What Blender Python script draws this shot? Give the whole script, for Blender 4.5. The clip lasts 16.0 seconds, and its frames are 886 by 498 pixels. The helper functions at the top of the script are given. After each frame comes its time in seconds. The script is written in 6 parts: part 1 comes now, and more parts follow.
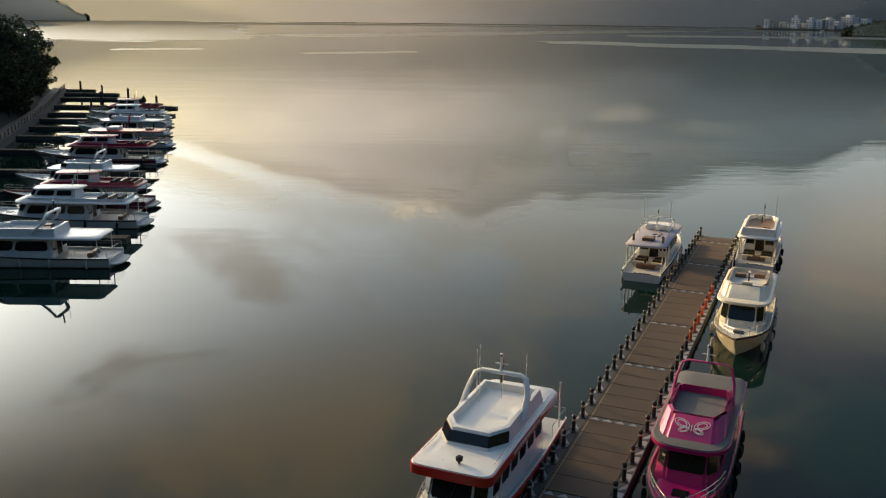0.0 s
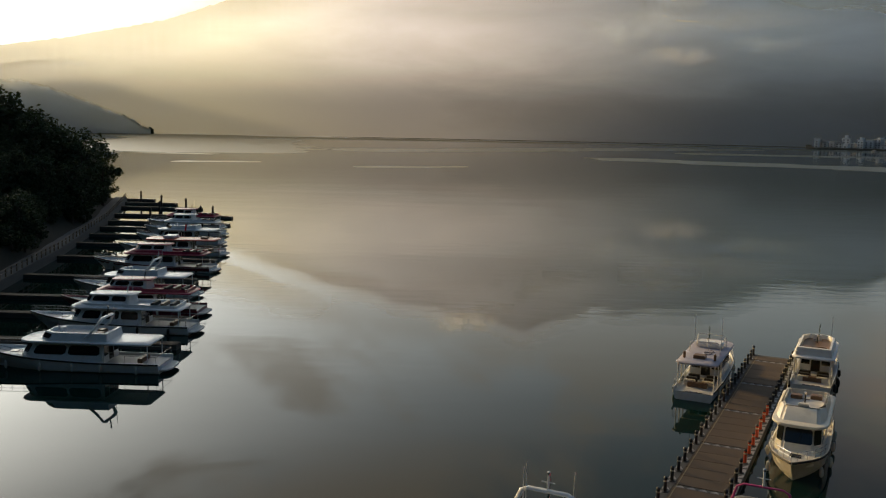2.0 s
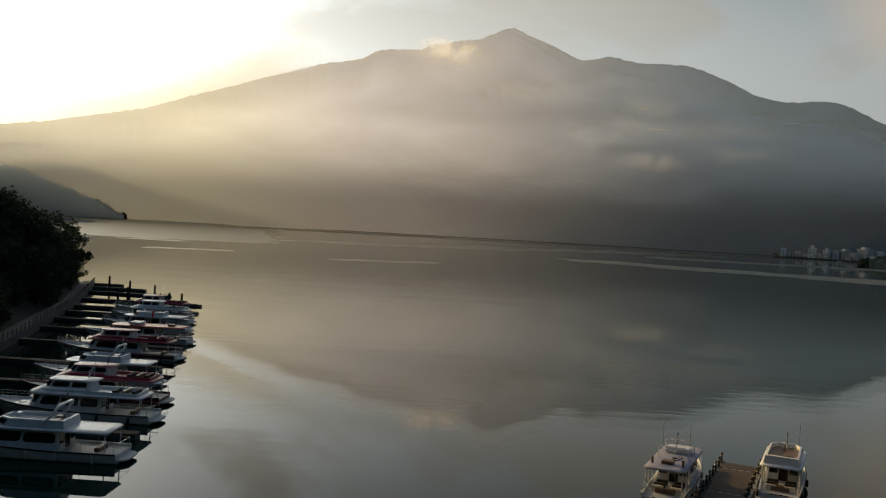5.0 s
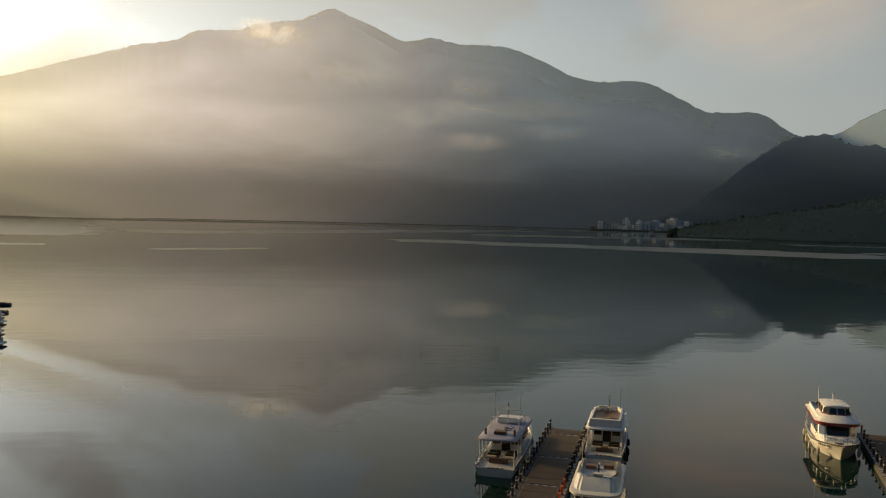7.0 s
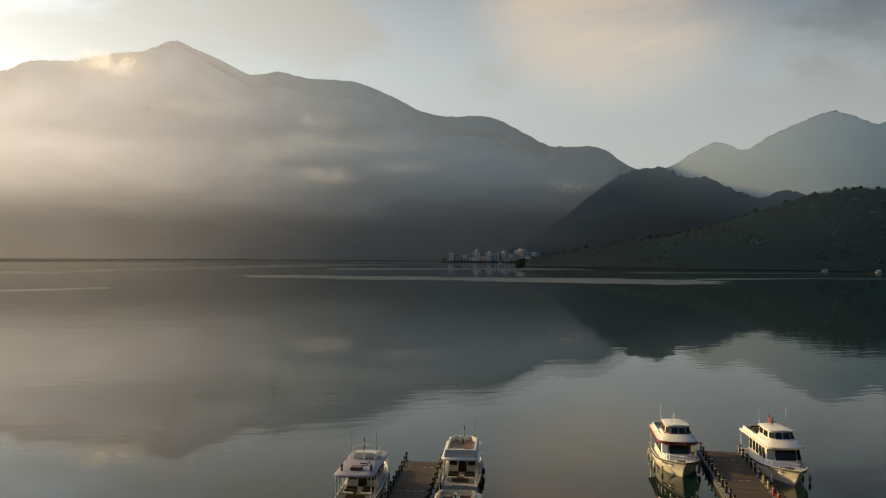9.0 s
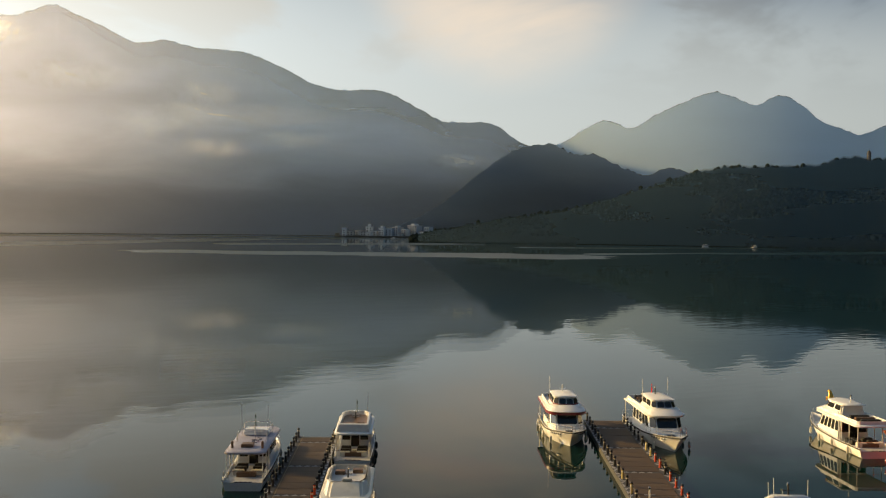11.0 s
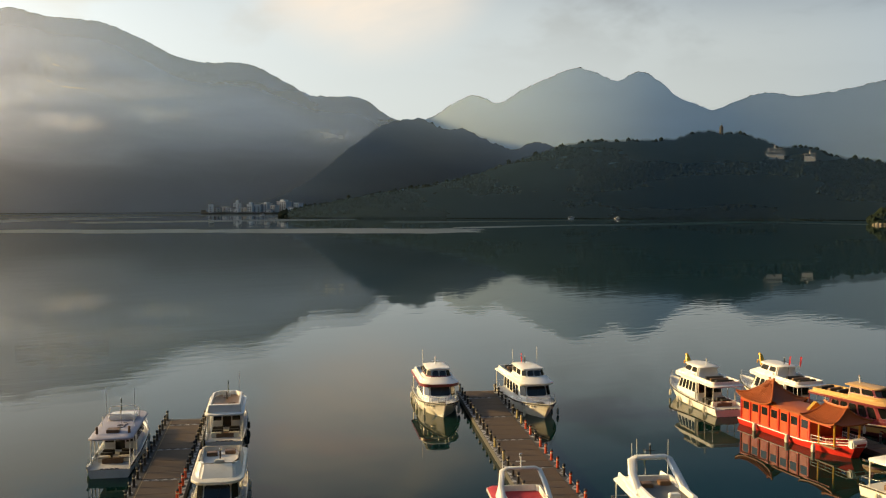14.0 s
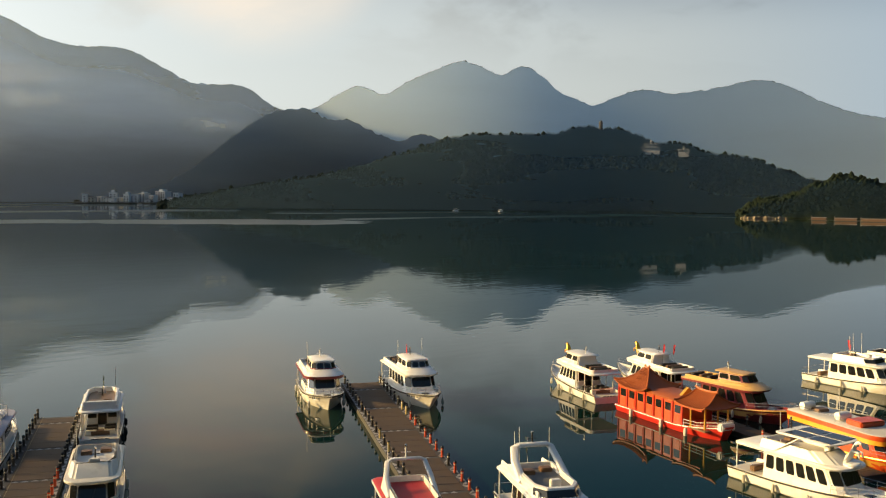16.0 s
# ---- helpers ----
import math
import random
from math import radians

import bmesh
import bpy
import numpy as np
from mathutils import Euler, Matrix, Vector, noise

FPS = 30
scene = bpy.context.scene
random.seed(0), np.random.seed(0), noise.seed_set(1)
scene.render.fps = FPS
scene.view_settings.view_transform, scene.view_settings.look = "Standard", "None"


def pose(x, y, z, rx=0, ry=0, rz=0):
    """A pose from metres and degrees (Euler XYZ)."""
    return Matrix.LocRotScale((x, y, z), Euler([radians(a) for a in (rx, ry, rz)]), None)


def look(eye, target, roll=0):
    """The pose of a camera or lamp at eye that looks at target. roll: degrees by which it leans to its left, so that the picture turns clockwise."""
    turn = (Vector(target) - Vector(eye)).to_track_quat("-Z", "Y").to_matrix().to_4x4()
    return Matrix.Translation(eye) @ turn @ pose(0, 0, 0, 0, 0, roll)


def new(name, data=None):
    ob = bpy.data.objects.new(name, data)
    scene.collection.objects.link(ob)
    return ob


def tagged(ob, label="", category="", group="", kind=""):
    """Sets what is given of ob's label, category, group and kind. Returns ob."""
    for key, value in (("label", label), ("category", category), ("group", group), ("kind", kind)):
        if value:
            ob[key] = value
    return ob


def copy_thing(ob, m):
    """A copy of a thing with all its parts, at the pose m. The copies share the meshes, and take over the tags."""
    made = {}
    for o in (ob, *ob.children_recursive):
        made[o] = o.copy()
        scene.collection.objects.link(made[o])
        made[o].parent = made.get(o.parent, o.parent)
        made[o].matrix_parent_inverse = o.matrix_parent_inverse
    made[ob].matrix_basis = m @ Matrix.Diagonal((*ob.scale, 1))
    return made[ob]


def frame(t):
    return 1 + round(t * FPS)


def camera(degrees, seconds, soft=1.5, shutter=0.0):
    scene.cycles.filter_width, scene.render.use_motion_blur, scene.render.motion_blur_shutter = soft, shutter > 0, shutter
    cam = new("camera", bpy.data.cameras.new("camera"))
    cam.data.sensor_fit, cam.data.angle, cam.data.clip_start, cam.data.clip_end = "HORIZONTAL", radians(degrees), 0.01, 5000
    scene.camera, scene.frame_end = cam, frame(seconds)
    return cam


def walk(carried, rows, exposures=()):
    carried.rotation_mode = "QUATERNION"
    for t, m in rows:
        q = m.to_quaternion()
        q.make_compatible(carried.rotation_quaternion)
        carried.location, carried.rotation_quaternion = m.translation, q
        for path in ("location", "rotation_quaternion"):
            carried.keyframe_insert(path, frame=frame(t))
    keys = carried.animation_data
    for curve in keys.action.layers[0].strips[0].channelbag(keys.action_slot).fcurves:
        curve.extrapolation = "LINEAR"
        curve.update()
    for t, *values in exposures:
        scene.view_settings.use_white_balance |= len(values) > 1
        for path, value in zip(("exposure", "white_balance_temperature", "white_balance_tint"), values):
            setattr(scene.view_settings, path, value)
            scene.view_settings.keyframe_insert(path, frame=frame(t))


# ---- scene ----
cam = camera(50.9, 16.0, soft=1.2)
EYE = (0.0, 0.0, 24.0)
PATH = [
    (0.0, 75.561, -0.646, 0.213),
    (0.5, 76.714, -0.655, 0.597),
    (1.0, 77.741, -0.520, 1.618),
    (1.5, 79.588, -0.657, 2.562),
    (2.0, 82.427, -1.151, 3.305),
    (2.5, 84.514, -1.651, 4.231),
    (3.0, 86.319, -2.370, 4.358),
    (3.2, 87.02, -2.49, 4.45),
    (5.3, 88.42, -3.28, 0.45),
    (5.5, 88.285, -3.195, -0.603),
    (6.0, 87.838, -2.836, -3.475),
    (6.5, 87.308, -2.458, -5.906),
    (7.0, 87.693, -1.426, -8.855),
    (7.5, 88.313, -1.097, -11.662),
    (8.0, 89.003, -1.170, -14.020),
    (8.5, 89.556, -0.622, -16.203),
    (9.0, 89.899, -0.454, -17.952),
    (11.3, 88.16, -0.80, -25.50),
    (11.5, 88.013, -0.871, -26.153),
    (12.0, 87.640, -0.647, -27.796),
    (12.5, 87.312, -0.628, -29.053),
    (13.0, 87.169, -0.509, -30.031),
    (13.5, 87.073, -0.174, -30.805),
    (14.0, 86.920, -0.050, -32.459),
    (14.5, 86.800, -0.265, -34.721),
    (15.0, 86.898, -0.489, -36.151),
    (15.5, 86.673, -0.693, -38.109),
    (16.0, 86.441, -0.518, -39.490),
]
WARMTH, TINT = 6150.0, 4.0
EXPOSE = [(t, e, WARMTH, TINT) for t, e in ((0.0, 1.06), (1.5, 0.58), (3.0, -0.15), (5.5, -0.14), (9.0, 0.2), (12.0, 0.68), (16.0, 0.8))]
walk(cam, [(t, pose(*EYE, a, b, c)) for t, a, b, c in PATH], EXPOSE)

# ---- daylight: low sun behind the ridge, hazy bright sky ----
SUN_AZ, SUN_EL = -44.0, 15.6
sun_way = Vector((math.sin(radians(SUN_AZ)) * math.cos(radians(SUN_EL)),
                  math.cos(radians(SUN_AZ)) * math.cos(radians(SUN_EL)), math.sin(radians(SUN_EL))))
sun_data = bpy.data.lights.new("sun", "SUN")
sun_data.energy, sun_data.angle, sun_data.color = 5.5, radians(3.0), (1.0, 0.61, 0.21)
sun = new("sun", sun_data)
sun.matrix_world = look((0, 0, 0), -sun_way)

world = bpy.data.worlds.new("world")
scene.world = world
world.use_nodes = True


class Nodes:
    """A short way to write node trees."""

    def __init__(self, tree):
        self.tree = tree
        tree.nodes.clear()

    def __call__(self, kind, inputs=None, **settings):
        node = self.tree.nodes.new(kind)
        for key, value in settings.items():
            setattr(node, key, value)
        for key, value in (inputs or {}).items():
            if isinstance(value, bpy.types.NodeSocket):
                self.tree.links.new(value, node.inputs[key])
            else:
                node.inputs[key].default_value = value
        return node

    def math(self, op, a, b=0.0, c=0.0, clamp=False):
        return self("ShaderNodeMath", {0: a, 1: b, 2: c}, operation=op, use_clamp=clamp).outputs[0]

    def span(self, value, a, b, c=0.0, d=1.0, smooth=True):
        return self("ShaderNodeMapRange", {0: value, 1: a, 2: b, 3: c, 4: d},
                    interpolation_type="SMOOTHSTEP" if smooth else "LINEAR").outputs[0]

    def blend(self, fac, a, b, kind="MIX"):
        node = self("ShaderNodeMix", data_type="RGBA", blend_type=kind)
        for key, value in ((0, fac), (6, a), (7, b)):
            if isinstance(value, bpy.types.NodeSocket):
                self.tree.links.new(value, node.inputs[key])
            else:
                node.inputs[key].default_value = value
        return node.outputs[2]

    def noise(self, vector, scale, detail=4.0, rough=0.55, lift=0.0):
        return self("ShaderNodeTexNoise", {"Vector": vector, "Scale": scale, "Detail": detail, "Roughness": rough,
                                           "Distortion": lift}).outputs[0]

    def mapped(self, vector, scale=(1, 1, 1), turn=(0, 0, 0), shift=(0, 0, 0)):
        return self("ShaderNodeMapping", {"Vector": vector, "Scale": scale, "Rotation": turn, "Location": shift}).outputs[0]


n = Nodes(world.node_tree)
sky = n("ShaderNodeTexSky", sky_type="NISHITA", sun_disc=False, sun_elevation=radians(SUN_EL),
        sun_rotation=radians(SUN_AZ), air_density=1.0, dust_density=1.5, ozone_density=1.0, altitude=700.0)
ray = n("ShaderNodeTexCoord").outputs["Generated"]
toward = n("ShaderNodeVectorMath", {0: ray, 1: tuple(sun_way)}, operation="DOT_PRODUCT").outputs["Value"]
# thin haze veils the sky low down and glows round the sun
up = n("ShaderNodeSeparateXYZ", {0: ray}).outputs[2]
front = n.math("MAXIMUM", toward, 0.0)
around = n.math("MULTIPLY", n.span(toward, -0.4, 0.5, 0.62, 1.0), n.span(toward, -0.75, -0.4, 0.12, 1.0))
veil = n.math("MULTIPLY", around, n.span(up, 0.15, 0.44, 1.0, 0.04))
pale = n.blend(n.span(toward, -0.65, 0.0), (3.2, 4.2, 5.6, 1), (4.6, 4.45, 4.15, 1))
haze = n("ShaderNodeVectorMath", {0: pale, 3: veil}, operation="SCALE").outputs[0]
for tint, power in (((18.0, 16.5, 14.4), 4.6), ((58.0, 53.0, 46.0), 20.0)):
    ring = n("ShaderNodeVectorMath", {0: tint, 3: n.math("POWER", front, power)}, operation="SCALE").outputs[0]
    haze = n("ShaderNodeVectorMath", {0: haze, 1: ring}, operation="ADD").outputs[0]
both = n.blend(n.span(up, 0.05, 0.55, 0.92, 0.5), sky.outputs[0], haze)
# loose banks of cloud, warm where they face the sun
drift = n.noise(n.mapped(ray, (2.4, 2.4, 5.5), shift=(0.35, 0.1, 0.2)), 1.7, 5.0, 0.55, 0.4)
bank = n.math("MULTIPLY", n.span(drift, 0.5, 0.64, 0.0, 0.7), n.span(up, 0.1, 0.3))
cloud_way = (math.sin(radians(28)) * 0.955, math.cos(radians(28)) * 0.955, 0.297)
lone = n.math("MULTIPLY", n.span(n("ShaderNodeVectorMath", {0: ray, 1: cloud_way}, operation="DOT_PRODUCT").outputs["Value"], 0.985, 0.999), n.span(drift, 0.3, 0.62, 0.25, 0.75))
cloud = n.blend(n.math("MINIMUM", n.math("POWER", front, 1.2), 1.0), (0.9, 0.85, 0.8, 1), (8.6, 7.0, 5.3, 1))
low_sky = n.blend(lone, n.blend(bank, both, cloud), (7.8, 5.7, 4.0, 1))
# higher up the sky is still deep blue, with sunlit cloud drifting over it
flock = n.noise(n.mapped(ray, (2.1, 2.6, 3.4), shift=(1.3, 0.4, 0.9)), 2.1, 5.0, 0.58, 0.35)
lit_cloud = n.blend(n.math("POWER", front, 1.0), (1.1, 1.15, 1.25, 1), (10.5, 7.4, 4.4, 1))
high_sky = n.blend(n.math("MULTIPLY", n.span(n.math("MULTIPLY_ADD", front, 0.27, flock), 0.56, 0.86), n.span(up, 0.66, 0.46)), n.blend(n.math("POWER", front, 2.2), (0.4, 0.8, 1.4, 1), (6.0, 5.6, 5.0, 1)), lit_cloud)
full = n.blend(n.span(n.math("MULTIPLY_ADD", front, -0.17, up), 0.15, 0.32), low_sky, high_sky)
n("ShaderNodeOutputWorld", {0: n("ShaderNodeBackground", {0: full, 1: 0.1}).outputs[0]})


# ---- materials ----
def surface(name, colour, rough=0.5, metal=0.0, vary=0.15, grain=3.0, fine=40.0, bump=0.1, spec=0.5, dirt=None, coat=0.0):
    """Paint, wood, stone and the like: two scales of variation, a little relief."""
    m = bpy.data.materials.new(name)
    m.use_nodes = True
    k = Nodes(m.node_tree)
    at = k("ShaderNodeTexCoord").outputs["Object"]
    each = k("ShaderNodeObjectInfo").outputs["Random"]
    big, small = k.noise(at, grain, 5.0, 0.6), k.noise(at, fine, 3.0, 0.6)
    tone = k.math("ADD", k.math("MULTIPLY_ADD", big, 2 * vary, 1 - vary), k.math("MULTIPLY_ADD", small, vary, -vary / 2))
    tone = k.math("MULTIPLY", tone, k.math("MULTIPLY_ADD", each, vary * 0.6, 1 - vary * 0.3))
    shade = k("ShaderNodeVectorMath", {0: tuple(colour[:3]), 3: tone}, operation="SCALE").outputs[0]
    if dirt:
        shade = k.blend(k.span(big, 0.5, 0.7, 0.0, dirt[3]), shade, (*dirt[:3], 1))
    inputs = {"Base Color": shade, "Metallic": metal, "Specular IOR Level": spec, "Coat Weight": coat,
              "Roughness": k.math("MULTIPLY_ADD", big, 0.25, max(rough - 0.12, 0.02))}
    if bump:
        inputs["Normal"] = k("ShaderNodeBump", {"Strength": bump, "Distance": 0.02, "Height": small}).outputs[0]
    k("ShaderNodeOutputMaterial", {0: k("ShaderNodeBsdfPrincipled", inputs).outputs[0]})
    return m


# breeze patches on the lake: ends of a streak and its half width
BREEZE = [((-255, 770), (-520, 1560), 105), ((-215, 760), (-330, 1250), 62), ((-110, 860), (290, 1235), 48), ((-190, 552), (-152, 563), 7), ((-78, 541), (-24, 553), 7),
          ((110, 745), (350, 605), 44), ((190, 690), (375, 615), 52), ((235, 960), (460, 985), 42), ((350, 1400), (520, 1180), 40), ((440, 655), (560, 652), 17),
          ((560, 652), (800, 660), 22), ((800, 640), (850, 380), 16), ((480, 840), (760, 800), 20), ((-560, 1400), (-100, 1480), 85), ((-100, 1470), (300, 1430), 60), ((300, 1430), (470, 1330), 34)]


def water_material():
    m = bpy.data.materials.new("lake_water")
    m.use_nodes = True
    k = Nodes(m.node_tree)
    at = k("ShaderNodeNewGeometry").outputs["Position"]
    swell = k.noise(k.mapped(at, (0.018, 0.055, 1)), 1.0, 2.0, 0.5)
    ripple = k.noise(k.mapped(at, (0.16, 0.42, 1)), 1.0, 3.0, 0.45)
    fine = k.noise(k.mapped(at, (1.1, 2.6, 1)), 1.0, 2.0, 0.5)
    calm = k.span(k.noise(k.mapped(at, (0.009, 0.02, 1)), 1.0, 2.0), 0.4, 0.62, 0.2, 1.0)
    far = k("ShaderNodeVectorMath", {0: at}, operation="LENGTH").outputs["Value"]
    # ripples grow with distance from the eye, to fit the camera's view
    calm = k.math("MULTIPLY", calm, k.span(far, 70, 150, 0.5, 1.7))
    height = k.math("ADD", k.math("MULTIPLY", swell, 0.03), k.math("MULTIPLY", calm, k.math("ADD", k.math("MULTIPLY", ripple, 0.013), k.math("MULTIPLY", fine, 0.0006))))
    # the streaks wander and fray at their edges
    wander = k("ShaderNodeTexNoise", {"Vector": k.mapped(at, (0.0035, 0.006, 1)), "Scale": 1.0, "Detail": 3.0, "Roughness": 0.5}).outputs["Color"]
    wander = k("ShaderNodeVectorMath", {0: wander, 1: (0.5, 0.5, 0.5)}, operation="SUBTRACT").outputs[0]
    place = k("ShaderNodeVectorMath", {0: k("ShaderNodeVectorMath", {0: wander, 1: (60.0, 90.0, 0.0)}, operation="MULTIPLY").outputs[0], 1: at}, operation="ADD").outputs[0]
    fray = k.noise(k.mapped(at, (0.008, 0.03, 1), (0, 0, radians(-14))), 1.0, 4.0, 0.6)
    patch = None
    for (ax, ay), (bx, by), half in BREEZE:
        dx, dy = bx - ax, by - ay
        off = k("ShaderNodeVectorMath", {0: place, 1: (ax, ay, 0)}, operation="SUBTRACT").outputs[0]
        f = k.math("MULTIPLY", k("ShaderNodeVectorMath", {0: off, 1: (dx, dy, 0)}, operation="DOT_PRODUCT").outputs["Value"], 1 / (dx * dx + dy * dy), clamp=True)
        foot = k("ShaderNodeVectorMath", {0: (dx, dy, 0), 3: f}, operation="SCALE").outputs[0]
        gap = k("ShaderNodeVectorMath", {0: off, 1: foot}, operation="DISTANCE").outputs["Value"]
        one = k.math("MULTIPLY", gap, 1 / half)
        patch = one if patch is None else k.math("MINIMUM", patch, one)
    patch = k.span(k.math("MULTIPLY_ADD", k.math("SUBTRACT", fray, 0.5), 1.6, patch), 1.08, 0.9)
    normal = k("ShaderNodeBump", {"Strength": 1.0, "Distance": 1.0, "Height": height}).outputs[0]
    k("ShaderNodeOutputMaterial", {0: k("ShaderNodeBsdfPrincipled", {
        "Base Color": (0.003, 0.016, 0.014, 1), "Roughness": k.math("MULTIPLY_ADD", patch, 0.32, 0.004),
        "IOR": k.math("MULTIPLY_ADD", patch, 0.11, 1.22), "Normal": normal}).outputs[0]})
    return m


def forest_material(name, colour, scale):
    m = bpy.data.materials.new(name)
    m.use_nodes = True
    k = Nodes(m.node_tree)
    at = k("ShaderNodeNewGeometry").outputs["Position"]
    crowns = k("ShaderNodeTexVoronoi", {"Vector": at, "Scale": scale}).outputs["Distance"]
    stands = k.noise(at, scale * 0.12, 5.0, 0.6)
    base = k.blend(k.span(stands, 0.35, 0.65), (colour[0] * 0.7, colour[1] * 0.75, colour[2] * 0.8, 1), (colour[0] * 1.35, colour[1] * 1.25, colour[2], 1))
    k("ShaderNodeOutputMaterial", {0: k("ShaderNodeBsdfPrincipled", {
        "Base Color": base, "Roughness": 0.9, "Specular IOR Level": 0.1,
        "Normal": k("ShaderNodeBump", {"Strength": 0.35, "Distance": 4.0, "Height": k.math("SUBTRACT", 1.0, crowns)}).outputs[0]}).outputs[0]})
    return m


def mist_material(name, rise, reach=((-90, 1.0), (90, 1.0)), tint=(0.84, 0.86, 0.9), east=None, turn=(-4, 17), deep=None, west=None, scale=(0.09, 0.35), floor=0.85, shift=0.0, fade=None):
    """A sheet of mist whose tints also paint light and shade. Its cover goes by height (degrees, cover) and bearing
    (degrees, factor).
    """
    m = bpy.data.materials.new(name)
    m.use_nodes = True
    k = Nodes(m.node_tree)
    uv = k("ShaderNodeTexCoord").outputs["UV"]
    part = k("ShaderNodeSeparateXYZ", {0: uv})
    az, el = part.outputs[0], part.outputs[1]

    def steps(value, rows):
        total = rows[0][1]
        for (a, p), (b, q) in zip(rows, rows[1:]):
            total = k.math("ADD", total, k.span(value, a, b, 0.0, q - p, smooth=True))
        return total

    puff = k.noise(k.mapped(uv, (*scale, 1), shift=(shift, shift * 0.7, 0)), 1.0, 5.0, 0.55, 0.3)
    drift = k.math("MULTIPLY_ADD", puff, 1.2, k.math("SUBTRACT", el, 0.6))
    body = k.math("MULTIPLY", k.math("MULTIPLY", steps(drift, rise), steps(az, reach)), k.span(puff, 0.3, 0.7, floor, 1.0), clamp=True)
    if fade:
        below = k("ShaderNodeSeparateXYZ", {0: k("ShaderNodeUVMap", uv_map="Below").outputs[0]}).outputs[0]
        body = k.math("MULTIPLY", body, k.span(below, *fade[:2], fade[2] if len(fade) > 2 else 0.0, 1.0))
    # tint by bearing paints the glow near the sun and the dimmer east
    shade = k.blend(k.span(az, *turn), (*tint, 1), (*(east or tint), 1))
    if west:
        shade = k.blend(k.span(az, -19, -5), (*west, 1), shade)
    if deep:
        # shade is painted in: the tint darkens towards the foot of the slope
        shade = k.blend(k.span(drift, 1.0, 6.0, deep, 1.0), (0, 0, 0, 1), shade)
    lit = k("ShaderNodeMixShader", {0: 0.8, 1: k("ShaderNodeBsdfDiffuse", {0: shade}).outputs[0],
                                    2: k("ShaderNodeBsdfTranslucent", {0: shade}).outputs[0]}).outputs[0]
    k("ShaderNodeOutputMaterial", {0: k("ShaderNodeMixShader", {0: body, 1: k("ShaderNodeBsdfTransparent").outputs[0], 2: lit}).outputs[0]})
    return m


def cloud_material(name, cover, tint, shift, floor=0.45):
    """A small cloud, thick in the middle and frayed at its edge; u runs along it, v up."""
    m = bpy.data.materials.new(name)
    m.use_nodes = True
    k = Nodes(m.node_tree)
    uv = k("ShaderNodeTexCoord").outputs["UV"]
    off = k("ShaderNodeVectorMath", {0: uv, 1: (0.5, 0.45, 0)}, operation="SUBTRACT").outputs[0]
    far = k("ShaderNodeVectorMath", {0: k("ShaderNodeVectorMath", {0: off, 1: (2, 2, 0)}, operation="MULTIPLY").outputs[0]}, operation="LENGTH").outputs["Value"]
    puff = k.noise(k.mapped(uv, (4.6, 1.8, 1), shift=(shift, shift * 0.6, 0)), 1.0, 6.0, 0.62, 0.6)
    body = k.math("MULTIPLY", k.span(k.math("MULTIPLY_ADD", k.math("SUBTRACT", 0.5, puff), 2.4, far), 1.15, -0.35), k.math("MULTIPLY", k.span(far, 1.0, 0.6), cover), clamp=True)
    lit = k("ShaderNodeMixShader", {0: 0.8, 1: k("ShaderNodeBsdfDiffuse", {0: (*tint, 1)}).outputs[0],
                                    2: k("ShaderNodeBsdfTranslucent", {0: (*tint, 1)}).outputs[0]}).outputs[0]
    k("ShaderNodeOutputMaterial", {0: k("ShaderNodeMixShader", {0: body, 1: k("ShaderNodeBsdfTransparent").outputs[0], 2: lit}).outputs[0]})
    return m


WATER = water_material()
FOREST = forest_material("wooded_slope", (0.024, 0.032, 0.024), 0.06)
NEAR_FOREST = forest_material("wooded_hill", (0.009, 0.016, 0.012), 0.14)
EARTH = surface("earth_bank", (0.03, 0.028, 0.018), 0.95, vary=0.35, grain=0.2, fine=3.0, bump=0.5)


# ---- building blocks ----
def mesh(name, verts, faces, material, smooth=False):
    data = bpy.data.meshes.new(name)
    data.from_pydata(verts, [], faces)
    data.update()
    if material:
        data.materials.append(material)
    if smooth:
        data.polygons.foreach_set("use_smooth", [True] * len(data.polygons))
    return data


def curve(points, x):
    """Smooth value through control points (x, y)."""
    xs, ys = [p[0] for p in points], [p[1] for p in points]
    if x <= xs[0]:
        return ys[0]
    for i in range(len(xs) - 1):
        if x <= xs[i + 1]:
            f = (x - xs[i]) / (xs[i + 1] - xs[i])
            m0 = (ys[i + 1] - ys[max(i - 1, 0)]) / (xs[i + 1] - xs[max(i - 1, 0)])
            j = min(i + 2, len(xs) - 1)
            m1 = (ys[j] - ys[i]) / (xs[j] - xs[i])
            d = xs[i + 1] - xs[i]
            return ((2 * f**3 - 3 * f**2 + 1) * ys[i] + (f**3 - 2 * f**2 + f) * d * m0
                    + (3 * f**2 - 2 * f**3) * ys[i + 1] + (f**3 - f**2) * d * m1)
    return ys[-1]


def spot(az, r):
    return r * math.sin(radians(az)), r * math.cos(radians(az))


CRESTS = {}


